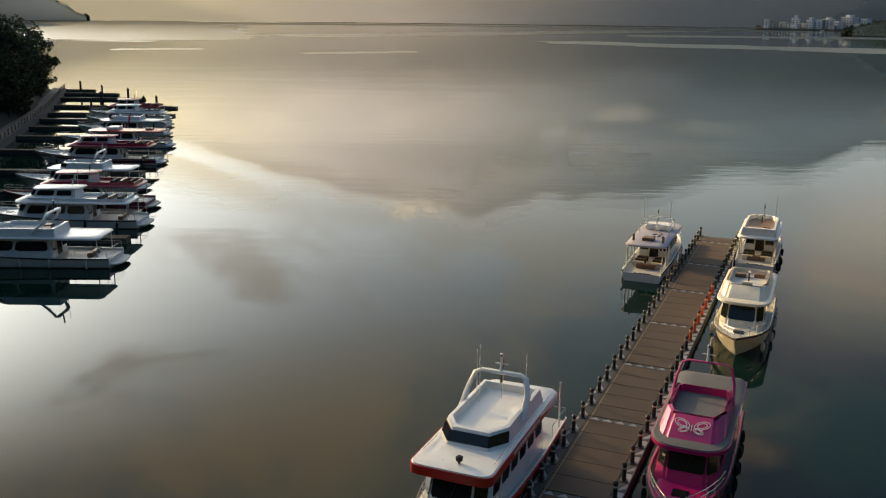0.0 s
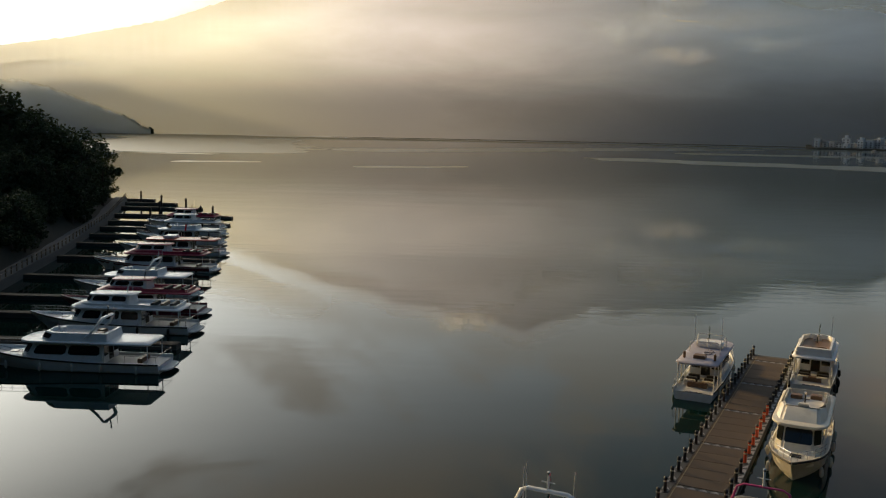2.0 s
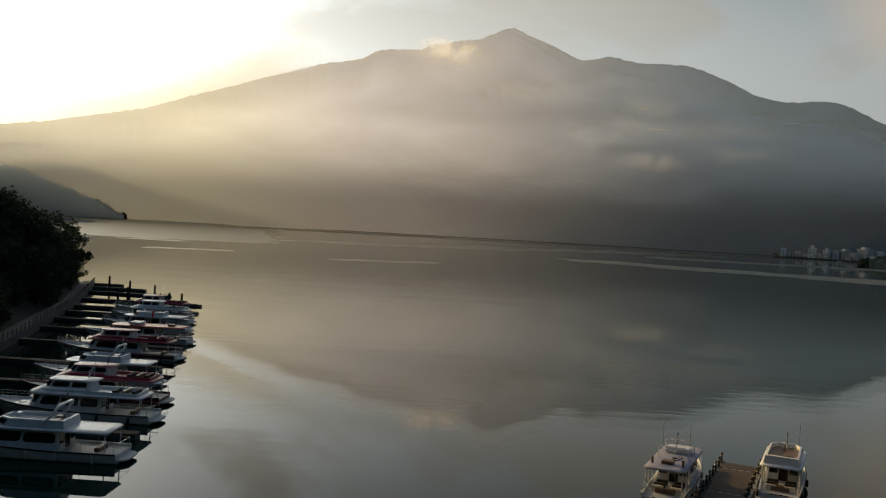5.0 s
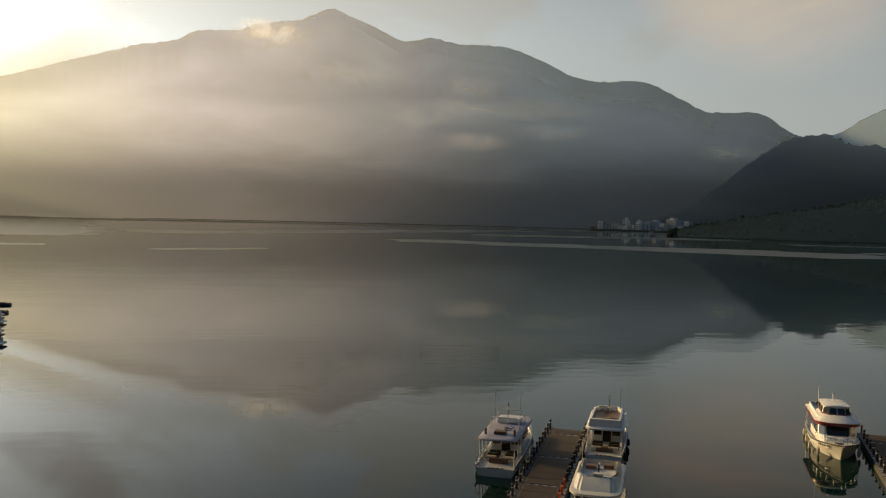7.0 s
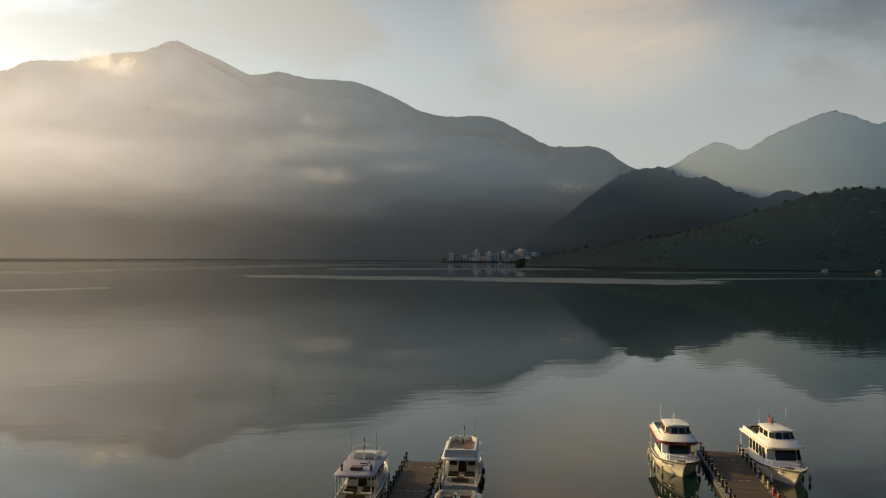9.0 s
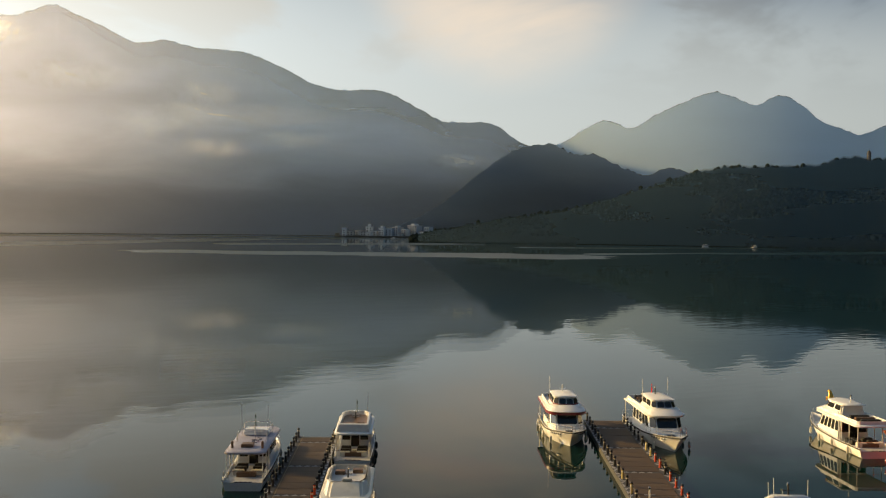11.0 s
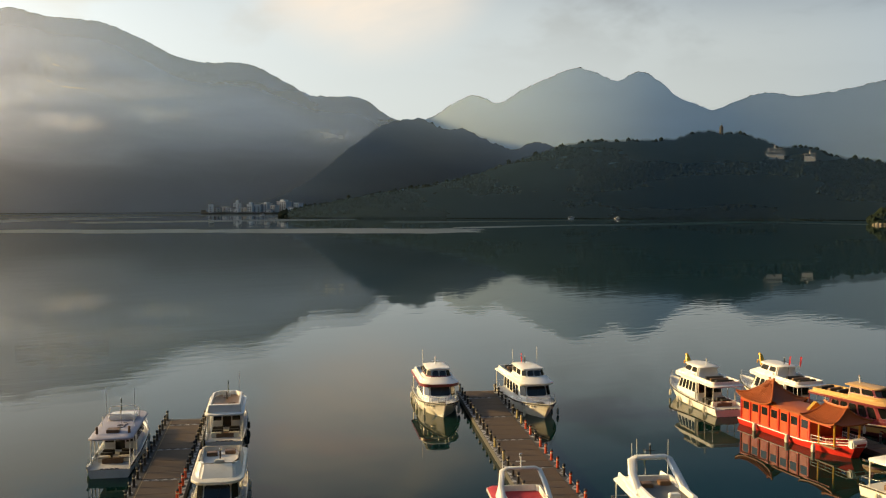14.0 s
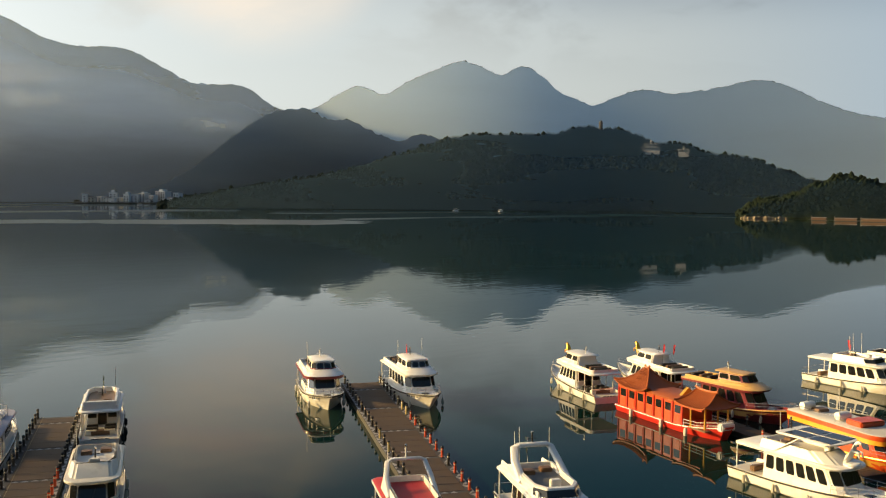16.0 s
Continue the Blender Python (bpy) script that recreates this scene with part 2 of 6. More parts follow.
def range_of_hills(name, label, foot, crest, back, az0, az1, step, heights, material, rough, seed, bumps=0.0, bend=1.25, rows=26, category="mountain", shelf=0.0):
    """A ridge that stands round the lake: foot, crest and back are distances, heights a profile (bearing, rise in degrees above the eye)."""
    count = int((az1 - az0) / step) + 1
    verts, faces = [], []
    behind = 5
    crests = CRESTS[name] = []
    for i in range(count):
        az = az0 + i * step
        top = EYE[2] + crest * math.tan(radians(curve(heights, az)))
        for j in range(rows + behind):
            if j < rows:
                s = j / (rows - 1)
                r = foot + s * (crest - foot)
                h = top * s**bend
                if shelf:
                    s = max(j - 3, 0) / (rows - 4)
                    r = (shelf, shelf + 4, (shelf + foot) / 2)[j] if j < 3 else foot + s * (crest - foot)
                    lip = min(18.0, max(top, 0.0) * 0.55)
                    h = (-3.0, min(1.5, lip), lip * 0.5)[j] if j < 3 else lip + (top - lip) * s**bend
            else:
                s = 1 + (j - rows + 1) / behind
                r = crest + (s - 1) * (back - crest)
                h = top * (2 - s) * (1 - 0.25 * (s - 1))
            x, y = spot(az, r)
            fold = noise.fractal(Vector((x, y, seed * 31.7)) / rough, 0.9, 2.1, 5)
            h += fold * top * 0.16 * min(s, 1) * (1 - min(s, 1)) * 4 + fold * top * 0.012 * min(s * 4, 1)
            if bumps and s > 0.02:
                h += bumps * (0.5 + noise.noise(Vector((x, y, 3.0)) / 7.0) + 0.6 * noise.noise(Vector((x, y, 9.0)) / 3.1))
            verts.append((x, y, max(h, -2.0) if j else -3.0))
        crests.append((az, max(math.degrees(math.atan2(p[2] - EYE[2], math.hypot(p[0], p[1]))) for p in verts[-(rows + behind):])))
    span = rows + behind
    for i in range(count - 1):
        for j in range(span - 1):
            a = i * span + j
            faces.append((a, a + 1, a + span + 1, a + span))
    return tagged(new(name, mesh(name, verts, faces, material, True)), label, category, kind="structure")


# ---- lake and far shore ----
def disc(name, radius, rings, spokes, z, material):
    verts, faces = [(0, 0, z)], []
    for i in range(rings):
        r = radius * ((i + 1) / rings) ** 2
        verts += [(*spot(360 * j / spokes, r), z) for j in range(spokes)]
    for j in range(spokes):
        faces.append((0, 1 + (j + 1) % spokes, 1 + j))
        for i in range(rings - 1):
            a, b = 1 + i * spokes + j, 1 + i * spokes + (j + 1) % spokes
            faces.append((a, b, b + spokes, a + spokes))
    return new(name, mesh(name, verts, faces, material))


tagged(disc("water", 4900, 12, 96, 0.0, WATER), "calm dark green lake water mirroring hills and sky", "water", kind="structure")

MAIN = [(-75, 1.5), (-55, 2.0), (-42, 2.6), (-30, 3.6), (-20, 5.6), (-16.5, 6.8), (-13.5, 7.8), (-10, 8.95), (-7.3, 9.5), (-6, 10.15), (-3.9, 10.35), (-2.2, 10.85), (0.2, 11.3),
        (1.8, 11.9), (3.3, 11.4), (4.9, 10.75), (6.4, 10.2), (7.8, 10.4), (9.5, 10.1), (11.9, 9.95), (13.2, 9.7), (15.2, 8.85),
        (16.6, 8.2), (18.5, 7.85), (19.7, 8.0), (21.5, 7.7), (23.1, 6.9), (24.3, 6.3), (25.4, 6.15), (27.4, 6.05), (29.3, 4.9), (33, 3.6), (45, 2.0)]
HILL = [(18, -0.9), (22, -0.2), (24.7, 1.4), (26.8, 3.1), (29.1, 4.6), (30.4, 4.85), (31.3, 4.77), (32.4, 4.3), (33.8, 4.15), (35.8, 3.25), (36.8, 2.95), (38.2, 3.36), (39.7, 2.9), (43, 2.0), (50, 1.0)]
NEAR = [(22.5, -1.1), (24, -0.75), (28.2, 0.12), (33, 1.0), (36.5, 2.05), (39.8, 3.0), (41.6, 3.35), (46.2, 3.4), (47.3, 3.75), (49.6, 3.75), (51, 3.4), (52.3, 2.9),
        (54.2, 2.8), (54.8, 2.4), (56.4, 2.15), (58.1, 1.8), (59.6, 1.2), (61, 0.7), (66, 0.0), (75, 0.3)]
POINT = [(57.0, -1.3), (57.8, -0.6), (60, -0.15), (61.1, 0.5), (62.9, 1.05), (64.9, 0.6), (70, 0.9), (78, 1.2)]
FAR = [(24, 2.0), (31.6, 4.86), (33.2, 5.8), (34.4, 6.25), (35.9, 5.8), (37.3, 6.6), (39, 7.3), (40.6, 7.8), (42.1, 7.3), (42.9, 6.95), (44.3, 7.5), (45.5, 6.9),
       (46.5, 6.0), (47.6, 5.55), (48.5, 5.2), (49.7, 5.6), (51.3, 6.05), (53.2, 5.85), (55.7, 6.1), (58, 6.55), (59.8, 6.1), (61.3, 5.25), (62.8, 4.65), (64.8, 4.2), (80, 3.0)]
SPUR = [(-60, 2.0), (-40, 2.0), (-29, 1.7), (-28, 1.8), (-26, 1.45), (-23.8, 0.65), (-22, -0.1), (-21, -0.72), (-20.5, -0.9)]
WING = [(-50, 2.0), (-30, 2.6), (-26.5, 3.1), (-24, 3.05), (-21.6, 2.4), (-17, 1.45), (-11.7, 0.3), (-8, -0.6)]
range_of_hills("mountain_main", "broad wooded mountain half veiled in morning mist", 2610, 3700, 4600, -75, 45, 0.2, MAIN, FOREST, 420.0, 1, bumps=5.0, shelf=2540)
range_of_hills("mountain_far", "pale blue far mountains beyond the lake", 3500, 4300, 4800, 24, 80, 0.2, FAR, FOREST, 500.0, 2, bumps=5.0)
range_of_hills("hill_middle", "dark wooded hill behind the lakeside town", 1592, 1636, 1662, 18, 50, 0.15, HILL, FOREST, 200.0, 3, bumps=4.0, shelf=1584)
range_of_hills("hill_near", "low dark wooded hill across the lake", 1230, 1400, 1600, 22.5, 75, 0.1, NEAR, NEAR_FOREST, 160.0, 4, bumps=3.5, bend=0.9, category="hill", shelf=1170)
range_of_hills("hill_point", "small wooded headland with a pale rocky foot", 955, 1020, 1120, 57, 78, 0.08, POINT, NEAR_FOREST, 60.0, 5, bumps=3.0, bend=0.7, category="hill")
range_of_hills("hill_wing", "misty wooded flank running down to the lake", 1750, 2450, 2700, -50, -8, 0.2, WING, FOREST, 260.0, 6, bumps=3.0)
# unseen hill, added and shaped to keep sun off the quay and west pier
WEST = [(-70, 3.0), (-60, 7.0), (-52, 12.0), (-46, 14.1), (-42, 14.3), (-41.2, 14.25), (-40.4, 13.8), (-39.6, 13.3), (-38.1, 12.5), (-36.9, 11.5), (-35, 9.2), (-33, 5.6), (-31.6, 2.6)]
range_of_hills("hill_west", "unseen mountainside added to keep the quay in shade", 420, 850, 1100, -70, -31.6, 0.2, WEST, NEAR_FOREST, 200.0, 8)
# unseen hill added behind the camera to cut low sky light on the boats
range_of_hills("hill_south", "unseen hillside added behind the moorings to block sky light", 170, 330, 420, 68, 284, 1.0, [(68, 1), (73, 11), (85, 21), (140, 30), (230, 30), (268, 24), (284, 6)], NEAR_FOREST, 90.0, 9, category="hill")
range_of_hills("hill_spur", "wooded spur above the far shore", 1600, 1660, 1692, -60, -20.5, 0.15, SPUR, NEAR_FOREST, 160.0, 7, bumps=3.0, bend=0.9, category="hill")


def mist(name, label, away, az0, az1, material, under=None, gap=0.0, top=None, rows=14, low=-1.3, whole=False, over=0.0):
    """A mist sheet curved round the eye before the slope at that distance, cut to fit the camera's view."""
    count = max(int((az1 - az0) / 0.2), 8)
    verts, faces, uvs, below = [], [], [], []
    for i in range(count + 1):
        az = az0 + (az1 - az0) * i / count
        r = curve(away, az) if isinstance(away, list) else away
        el1 = top if under is None else max(float(np.interp(az, *zip(*CRESTS[p]))) for p in under) - gap
        z1 = EYE[2] + r * math.tan(radians(el1))
        z0 = max(EYE[2] + r * math.tan(radians(low)), 0.5)
        if over:
            z0, el1 = z1, el1 + over
            z1 = EYE[2] + r * math.tan(radians(el1))
        for j in range(rows + 1):
            v = j / rows
            z = z0 + v * (z1 - z0)
            el = math.degrees(math.atan2(z - EYE[2], r))
            verts.append((*spot(az, r), z))
            uvs.append((i / count, v) if whole else (az, el))
            below.append((el1 - el, 0.0))
    for i in range(count):
        for j in range(rows):
            a = i * (rows + 1) + j
            faces.append((a, a + rows + 1, a + rows + 2, a + 1))
    data = mesh(name, verts, faces, material, True)
    for title, values in (("UVMap", uvs), ("Below", below)):
        layer = data.uv_layers.new(name=title)
        for loop in data.loops:
            layer.data[loop.index].uv = values[loop.vertex_index]
    return tagged(new(name, data), label, "mist", kind="structure")


# tints that stand in for light: pale towards the sun, dark away from it
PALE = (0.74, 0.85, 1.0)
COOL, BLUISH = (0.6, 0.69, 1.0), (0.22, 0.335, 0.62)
# deep darkens the lower mist, painted in place of the mountain's shade
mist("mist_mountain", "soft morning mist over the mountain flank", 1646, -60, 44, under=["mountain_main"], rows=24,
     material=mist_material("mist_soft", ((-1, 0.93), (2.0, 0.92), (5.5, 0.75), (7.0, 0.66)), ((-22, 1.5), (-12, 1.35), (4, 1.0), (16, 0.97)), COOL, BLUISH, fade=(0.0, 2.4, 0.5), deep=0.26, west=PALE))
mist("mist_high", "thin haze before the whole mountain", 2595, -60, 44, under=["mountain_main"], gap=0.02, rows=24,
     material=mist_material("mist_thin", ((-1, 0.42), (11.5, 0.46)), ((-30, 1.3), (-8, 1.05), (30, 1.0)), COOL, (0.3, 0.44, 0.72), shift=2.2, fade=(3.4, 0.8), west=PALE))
# sun glow put in as a pale sheet above the ridge
mist("mist_glow", "pale-tinted haze that stands in for sun glow on the ridge", 1646, -60, -7, under=["mountain_main"], over=3.4,
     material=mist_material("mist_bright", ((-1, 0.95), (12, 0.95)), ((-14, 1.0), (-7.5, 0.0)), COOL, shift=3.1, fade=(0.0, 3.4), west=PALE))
# distance haze, put in as a sheet tinted blue
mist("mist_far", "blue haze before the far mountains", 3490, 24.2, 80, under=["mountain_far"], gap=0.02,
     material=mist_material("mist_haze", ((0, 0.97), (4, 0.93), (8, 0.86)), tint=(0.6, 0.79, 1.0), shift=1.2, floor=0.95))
# dark blue tint paints the hillside dim
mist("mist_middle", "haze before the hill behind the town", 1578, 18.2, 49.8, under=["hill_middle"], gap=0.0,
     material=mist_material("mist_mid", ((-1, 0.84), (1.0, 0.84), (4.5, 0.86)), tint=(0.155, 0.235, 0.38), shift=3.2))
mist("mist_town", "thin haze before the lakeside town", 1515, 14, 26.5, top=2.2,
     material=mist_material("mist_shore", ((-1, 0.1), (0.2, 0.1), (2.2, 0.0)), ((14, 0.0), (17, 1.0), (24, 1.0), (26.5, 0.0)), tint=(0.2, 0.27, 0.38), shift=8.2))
# pale tint replaces the sun that the mist behind blocks
mist("mist_west", "pale-tinted haze over the near spur", 1594, -59.8, -20.6, under=["hill_spur"], gap=-0.3,
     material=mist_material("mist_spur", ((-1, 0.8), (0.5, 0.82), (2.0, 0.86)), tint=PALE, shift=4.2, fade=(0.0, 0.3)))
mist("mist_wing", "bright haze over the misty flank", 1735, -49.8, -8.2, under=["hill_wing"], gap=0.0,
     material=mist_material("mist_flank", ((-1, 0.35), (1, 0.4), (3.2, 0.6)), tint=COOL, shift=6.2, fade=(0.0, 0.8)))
# dense dark sheets paint shade over the sunlit woods of both hills
mist("mist_near_hill", "dense dark haze sheet that dims the low hill", 1160, 23, 74.8, under=["hill_near"], gap=-0.2,
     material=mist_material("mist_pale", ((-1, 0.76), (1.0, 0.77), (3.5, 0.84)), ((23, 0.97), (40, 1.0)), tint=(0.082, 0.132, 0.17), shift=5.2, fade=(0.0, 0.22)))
mist("mist_point", "dense dark haze sheet that dims the small headland", 942, 57.6, 77, under=["hill_point"], gap=0.1,
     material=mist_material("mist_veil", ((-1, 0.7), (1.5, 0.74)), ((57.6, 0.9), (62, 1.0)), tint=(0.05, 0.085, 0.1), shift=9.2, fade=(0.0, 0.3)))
# small bright clouds caught on the slope
PUFF = cloud_material("cloud_puff", 0.62, (0.85, 0.9, 1.0), 0.4)
STREAK = cloud_material("cloud_streak", 0.4, (0.72, 0.85, 1.0), 1.7)
VEIL = cloud_material("cloud_veil", 0.3, (0.8, 0.88, 1.0), 2.9)
for r, az0, az1, el0, el1, kind in ((1650, 7.6, 13.6, 3.55, 5.1, PUFF), (1660, 4.8, 10.4, 4.7, 6.3, STREAK), (1650, 12.2, 19.6, 4.2, 5.7, STREAK), (1590, -5.2, 1.4, 9.2, 11.6, PUFF),
                                   (1595, 7.6, 12.6, 6.6, 8.6, VEIL), (1600, 23.2, 28.4, 3.2, 4.5, STREAK), (1605, 3.0, 19.0, 5.4, 7.4, VEIL), (1610, -1.0, 6.5, 7.2, 9.4, VEIL)):
    mist("cloud", "small bright cloud caught on the mountain slope", r, az0, az1, kind, low=el0, top=el1, rows=6, whole=True)


# ---- small builders for things ----
def part(name, bm, material, parent, label=""):
    """Links a bmesh as one mesh object under a thing or a part."""
    data = bpy.data.meshes.new(name)
    bm.normal_update()
    bm.to_mesh(data)
    bm.free()
    data.materials.append(material)
    data.polygons.foreach_set("use_smooth", [True] * len(data.polygons))
    data.set_sharp_from_angle(angle=radians(34))
    ob = new(name, data)
    ob.parent = parent
    return tagged(ob, label)


def again(ob, m, parent=None):
    """One more piece on the same mesh."""
    twin = new(ob.name.split(".")[0], ob.data)
    twin.parent = parent or ob.parent
    twin.matrix_basis = m
    return twin


def ring_mesh(bm, rings, closed=True, caps=True):
    """Joins rings of equally many points."""
    made = [[bm.verts.new(p) for p in ring] for ring in rings]
    for a, b in zip(made, made[1:]):
        count = len(a)
        for i in range(count if closed else count - 1):
            j = (i + 1) % count
            bm.faces.new((a[i], a[j], b[j], b[i]))
    if caps:
        bm.faces.new(tuple(reversed(made[0])))
        bm.faces.new(tuple(made[-1]))
    return made


def sweep(bm, path, wide, high=None, sides=6):
    """A bar or tube of that size along a path."""
    high = high or wide
    path = [Vector(p) for p in path]
    rings = []
    for i, p in enumerate(path):
        d = (path[min(i + 1, len(path) - 1)] - path[max(i - 1, 0)]).normalized()
        side = d.cross(Vector((0, 0, 1)))
        side = side.normalized() if side.length > 0.05 else Vector((1, 0, 0))
        up = side.cross(d).normalized()
        off = 0.5 if sides == 4 else 0.0
        rings.append([p + side * (wide * math.cos(2 * math.pi * (k + off) / sides)) + up * (high * math.sin(2 * math.pi * (k + off) / sides)) for k in range(sides)])
    ring_mesh(bm, rings)
    return bm


def box(bm, x0, x1, y0, y1, z0, z1, edge=0.0):
    lump = bmesh.ops.create_cube(bm, size=1.0)["verts"]
    for v in lump:
        v.co = Vector((x0 + (v.co.x + 0.5) * (x1 - x0), y0 + (v.co.y + 0.5) * (y1 - y0), z0 + (v.co.z + 0.5) * (z1 - z0)))
    if edge:
        lines = list({e for v in lump for e in v.link_edges})
        bmesh.ops.bevel(bm, geom=lines, offset=edge, segments=2, affect="EDGES")
    return bm


def lathe(bm, rows, sides=12, at=(0, 0, 0)):
    """Turned shape from (radius, height) rows."""
    ring_mesh(bm, [[(at[0] + r * math.cos(2 * math.pi * k / sides), at[1] + r * math.sin(2 * math.pi * k / sides), at[2] + z) for k in range(sides)] for r, z in rows])
    return bm


def outline(half, back, front, nose, chop=0.25, steps=7, square=0.8):
    """A plan, round at the bow end, corners cut at the stern; anticlockwise from above."""
    right = [(half - chop, back), (half, back + chop)]
    for i in range(steps):
        a = math.pi / 2 * i / (steps - 1)
        right.append((half * (0.25 + 0.75 * math.cos(a) ** square) if i < steps - 1 else half * 0.25, front - nose + nose * math.sin(a)))
    return right + [(-x, y) for x, y in reversed(right)]


def shrunk(plan, d):
    cy = sum(p[1] for p in plan) / len(plan)
    w, h = max(p[0] for p in plan), max(abs(p[1] - cy) for p in plan)
    return [(x * (1 - d / w), cy + (y - cy) * (1 - d / h)) for x, y in plan]


def slab(bm, plan, z0, z1, soft=0.05, crown=0.0):
    ins = shrunk(plan, soft)
    rings = [[(x, y, z0) for x, y in ins], [(x, y, z0 + soft * 0.6) for x, y in plan], [(x, y, z1 - soft) for x, y in plan], [(x, y, z1) for x, y in ins]]
    if crown:
        rings.append([(x * 0.55, y * 0.94, z1 + crown) for x, y in ins])
    ring_mesh(bm, rings)
    return bm


class House:
    """A deckhouse with flat sides and a three-faced front; panes are laid on its faces."""

    def __init__(self, half, top_half, back, front, nose, z0, z1, rake=0.6, back_rake=0.1, brow=0.5, round=0.14):
        low = [(half, back), (half, front - nose), (half * brow, front), (-half * brow, front), (-half, front - nose), (-half, back)]
        fr, bk = front - rake, back + back_rake
        high = [(top_half, bk), (top_half, fr - nose), (top_half * brow, fr), (-top_half * brow, fr), (-top_half, fr - nose), (-top_half, bk)]
        self.round = round
        self.low = [Vector((x, y, z0)) for x, y in low]
        self.high = [Vector((x, y, z1)) for x, y in high]

    def shell(self):
        bm = bmesh.new()
        ring_mesh(bm, [self.low, self.high])
        if self.round:
            soft = [e for e in bm.edges if min(v.co.z for v in e.verts) < self.high[0].z - 0.01 < max(v.co.z for v in e.verts)]
            bmesh.ops.bevel(bm, geom=soft, offset=self.round, segments=3, affect="EDGES")
            rim = [e for e in bm.edges if all(v.co.z > self.high[0].z - 0.001 for v in e.verts)]
            bmesh.ops.bevel(bm, geom=rim, offset=self.round * 0.5, segments=2, affect="EDGES")
        return bm

    def point(self, face, u, v):
        a, b = self.low[face], self.low[(face + 1) % 6]
        c, d = self.high[face], self.high[(face + 1) % 6]
        return (a.lerp(b, u)).lerp(c.lerp(d, u), v)

    def pane(self, face, u0, u1, v0, v1, out=0.02, cut=0.18, slope=0.0):
        """A pane with its corners cut, standing proud of the wall by out."""
        bm = bmesh.new()
        du, dv = (u1 - u0) * cut * 0.5, (v1 - v0) * cut
        spots = [(u0 + du, v0), (u1 - du, v0), (u1, v0 + dv), (u1 - slope * (u1 - u0), v1 - dv), (u1 - du - slope * (u1 - u0), v1), (u0 + du, v1), (u0, v1 - dv), (u0, v0 + dv)]
        flat = [self.point(face, u, v) for u, v in spots]
        way = (flat[2] - flat[0]).cross(flat[5] - flat[0]).normalized()
        ring_mesh(bm, [[p - way * 0.03 for p in flat], [p + way * out for p in flat]])
        return bm


# ---- boat materials ----
def paint(name, colour, rough=0.32, dirt=0.35):
    return surface(name, colour, rough, vary=0.06, grain=0.9, fine=14.0, bump=0.03, dirt=(colour[0] * 0.62, colour[1] * 0.6, colour[2] * 0.55, dirt), coat=0.15)


WHITE = paint("white_gelcoat", (0.76, 0.77, 0.78))
CREAM = paint("cream_gelcoat", (0.74, 0.7, 0.6))
RED = paint("red_paint", (0.52, 0.03, 0.02))
CRIMSON = paint("crimson_paint", (0.3, 0.012, 0.05))
MAROON = paint("maroon_paint", (0.16, 0.02, 0.03))
PINK = paint("pink_paint", (0.42, 0.01, 0.14))
BLUE = paint("blue_paint", (0.03, 0.06, 0.2))
GREYDECK = surface("grey_deck_coating", (0.1, 0.105, 0.115), 0.8, vary=0.12, fine=30.0)
LIGHTDECK = surface("pale_deck_coating", (0.5, 0.5, 0.5), 0.6, vary=0.12, fine=30.0)
LILAC = surface("faded_lilac_deck_coating", (0.36, 0.35, 0.43), 0.6, vary=0.14, fine=30.0)
REDDECK = surface("red_deck_coating", (0.36, 0.02, 0.025), 0.55, vary=0.15, fine=30.0)
ORANGE = paint("vermilion_paint", (0.5, 0.065, 0.012))
TILES = surface("glazed_roof_tiles", (0.27, 0.07, 0.011), 0.4, vary=0.25, grain=2.0, fine=9.0, bump=0.3)
GOLD = surface("gilded_paint", (0.72, 0.42, 0.06), 0.32, metal=0.55, vary=0.15)
YELLOW = paint("yellow_paint", (0.7, 0.36, 0.03))
TAN = paint("tan_paint", (0.5, 0.32, 0.12))
BLACK = surface("black_rubber", (0.015, 0.015, 0.016), 0.7, vary=0.3)
STEEL = surface("stainless_steel", (0.6, 0.6, 0.6), 0.22, metal=0.9, vary=0.1, bump=0.0)
VARNISH = surface("varnished_wood", (0.15, 0.085, 0.045), 0.45, vary=0.25, grain=4.0)
FENDER = surface("fender_vinyl", (0.55, 0.53, 0.48), 0.5, vary=0.2)
FLAGRED = surface("red_flag_cloth", (0.6, 0.02, 0.03), 0.85, vary=0.1)
FLAGDARK = surface("faded_flag_cloth", (0.05, 0.08, 0.06), 0.85, vary=0.1)
INK = surface("dark_lettering", (0.03, 0.04, 0.09), 0.6)
PALEINK = surface("white_lettering", (0.75, 0.72, 0.75), 0.6)
SOLAR = surface("solar_cells", (0.012, 0.02, 0.05), 0.15, vary=0.2, fine=6.0, bump=0.0)


def glass_material():
    m = bpy.data.materials.new("tinted_boat_glass")
    m.use_nodes = True
    k = Nodes(m.node_tree)
    at = k("ShaderNodeTexCoord").outputs["Object"]
    wave = k("ShaderNodeBump", {"Strength": 0.05, "Distance": 0.05, "Height": k.noise(at, 0.8, 2.0)}).outputs[0]
    k("ShaderNodeOutputMaterial", {0: k("ShaderNodeBsdfPrincipled", {"Base Color": (0.012, 0.014, 0.016, 1), "Roughness": 0.06, "Normal": wave}).outputs[0]})
    return m


GLASS = glass_material()


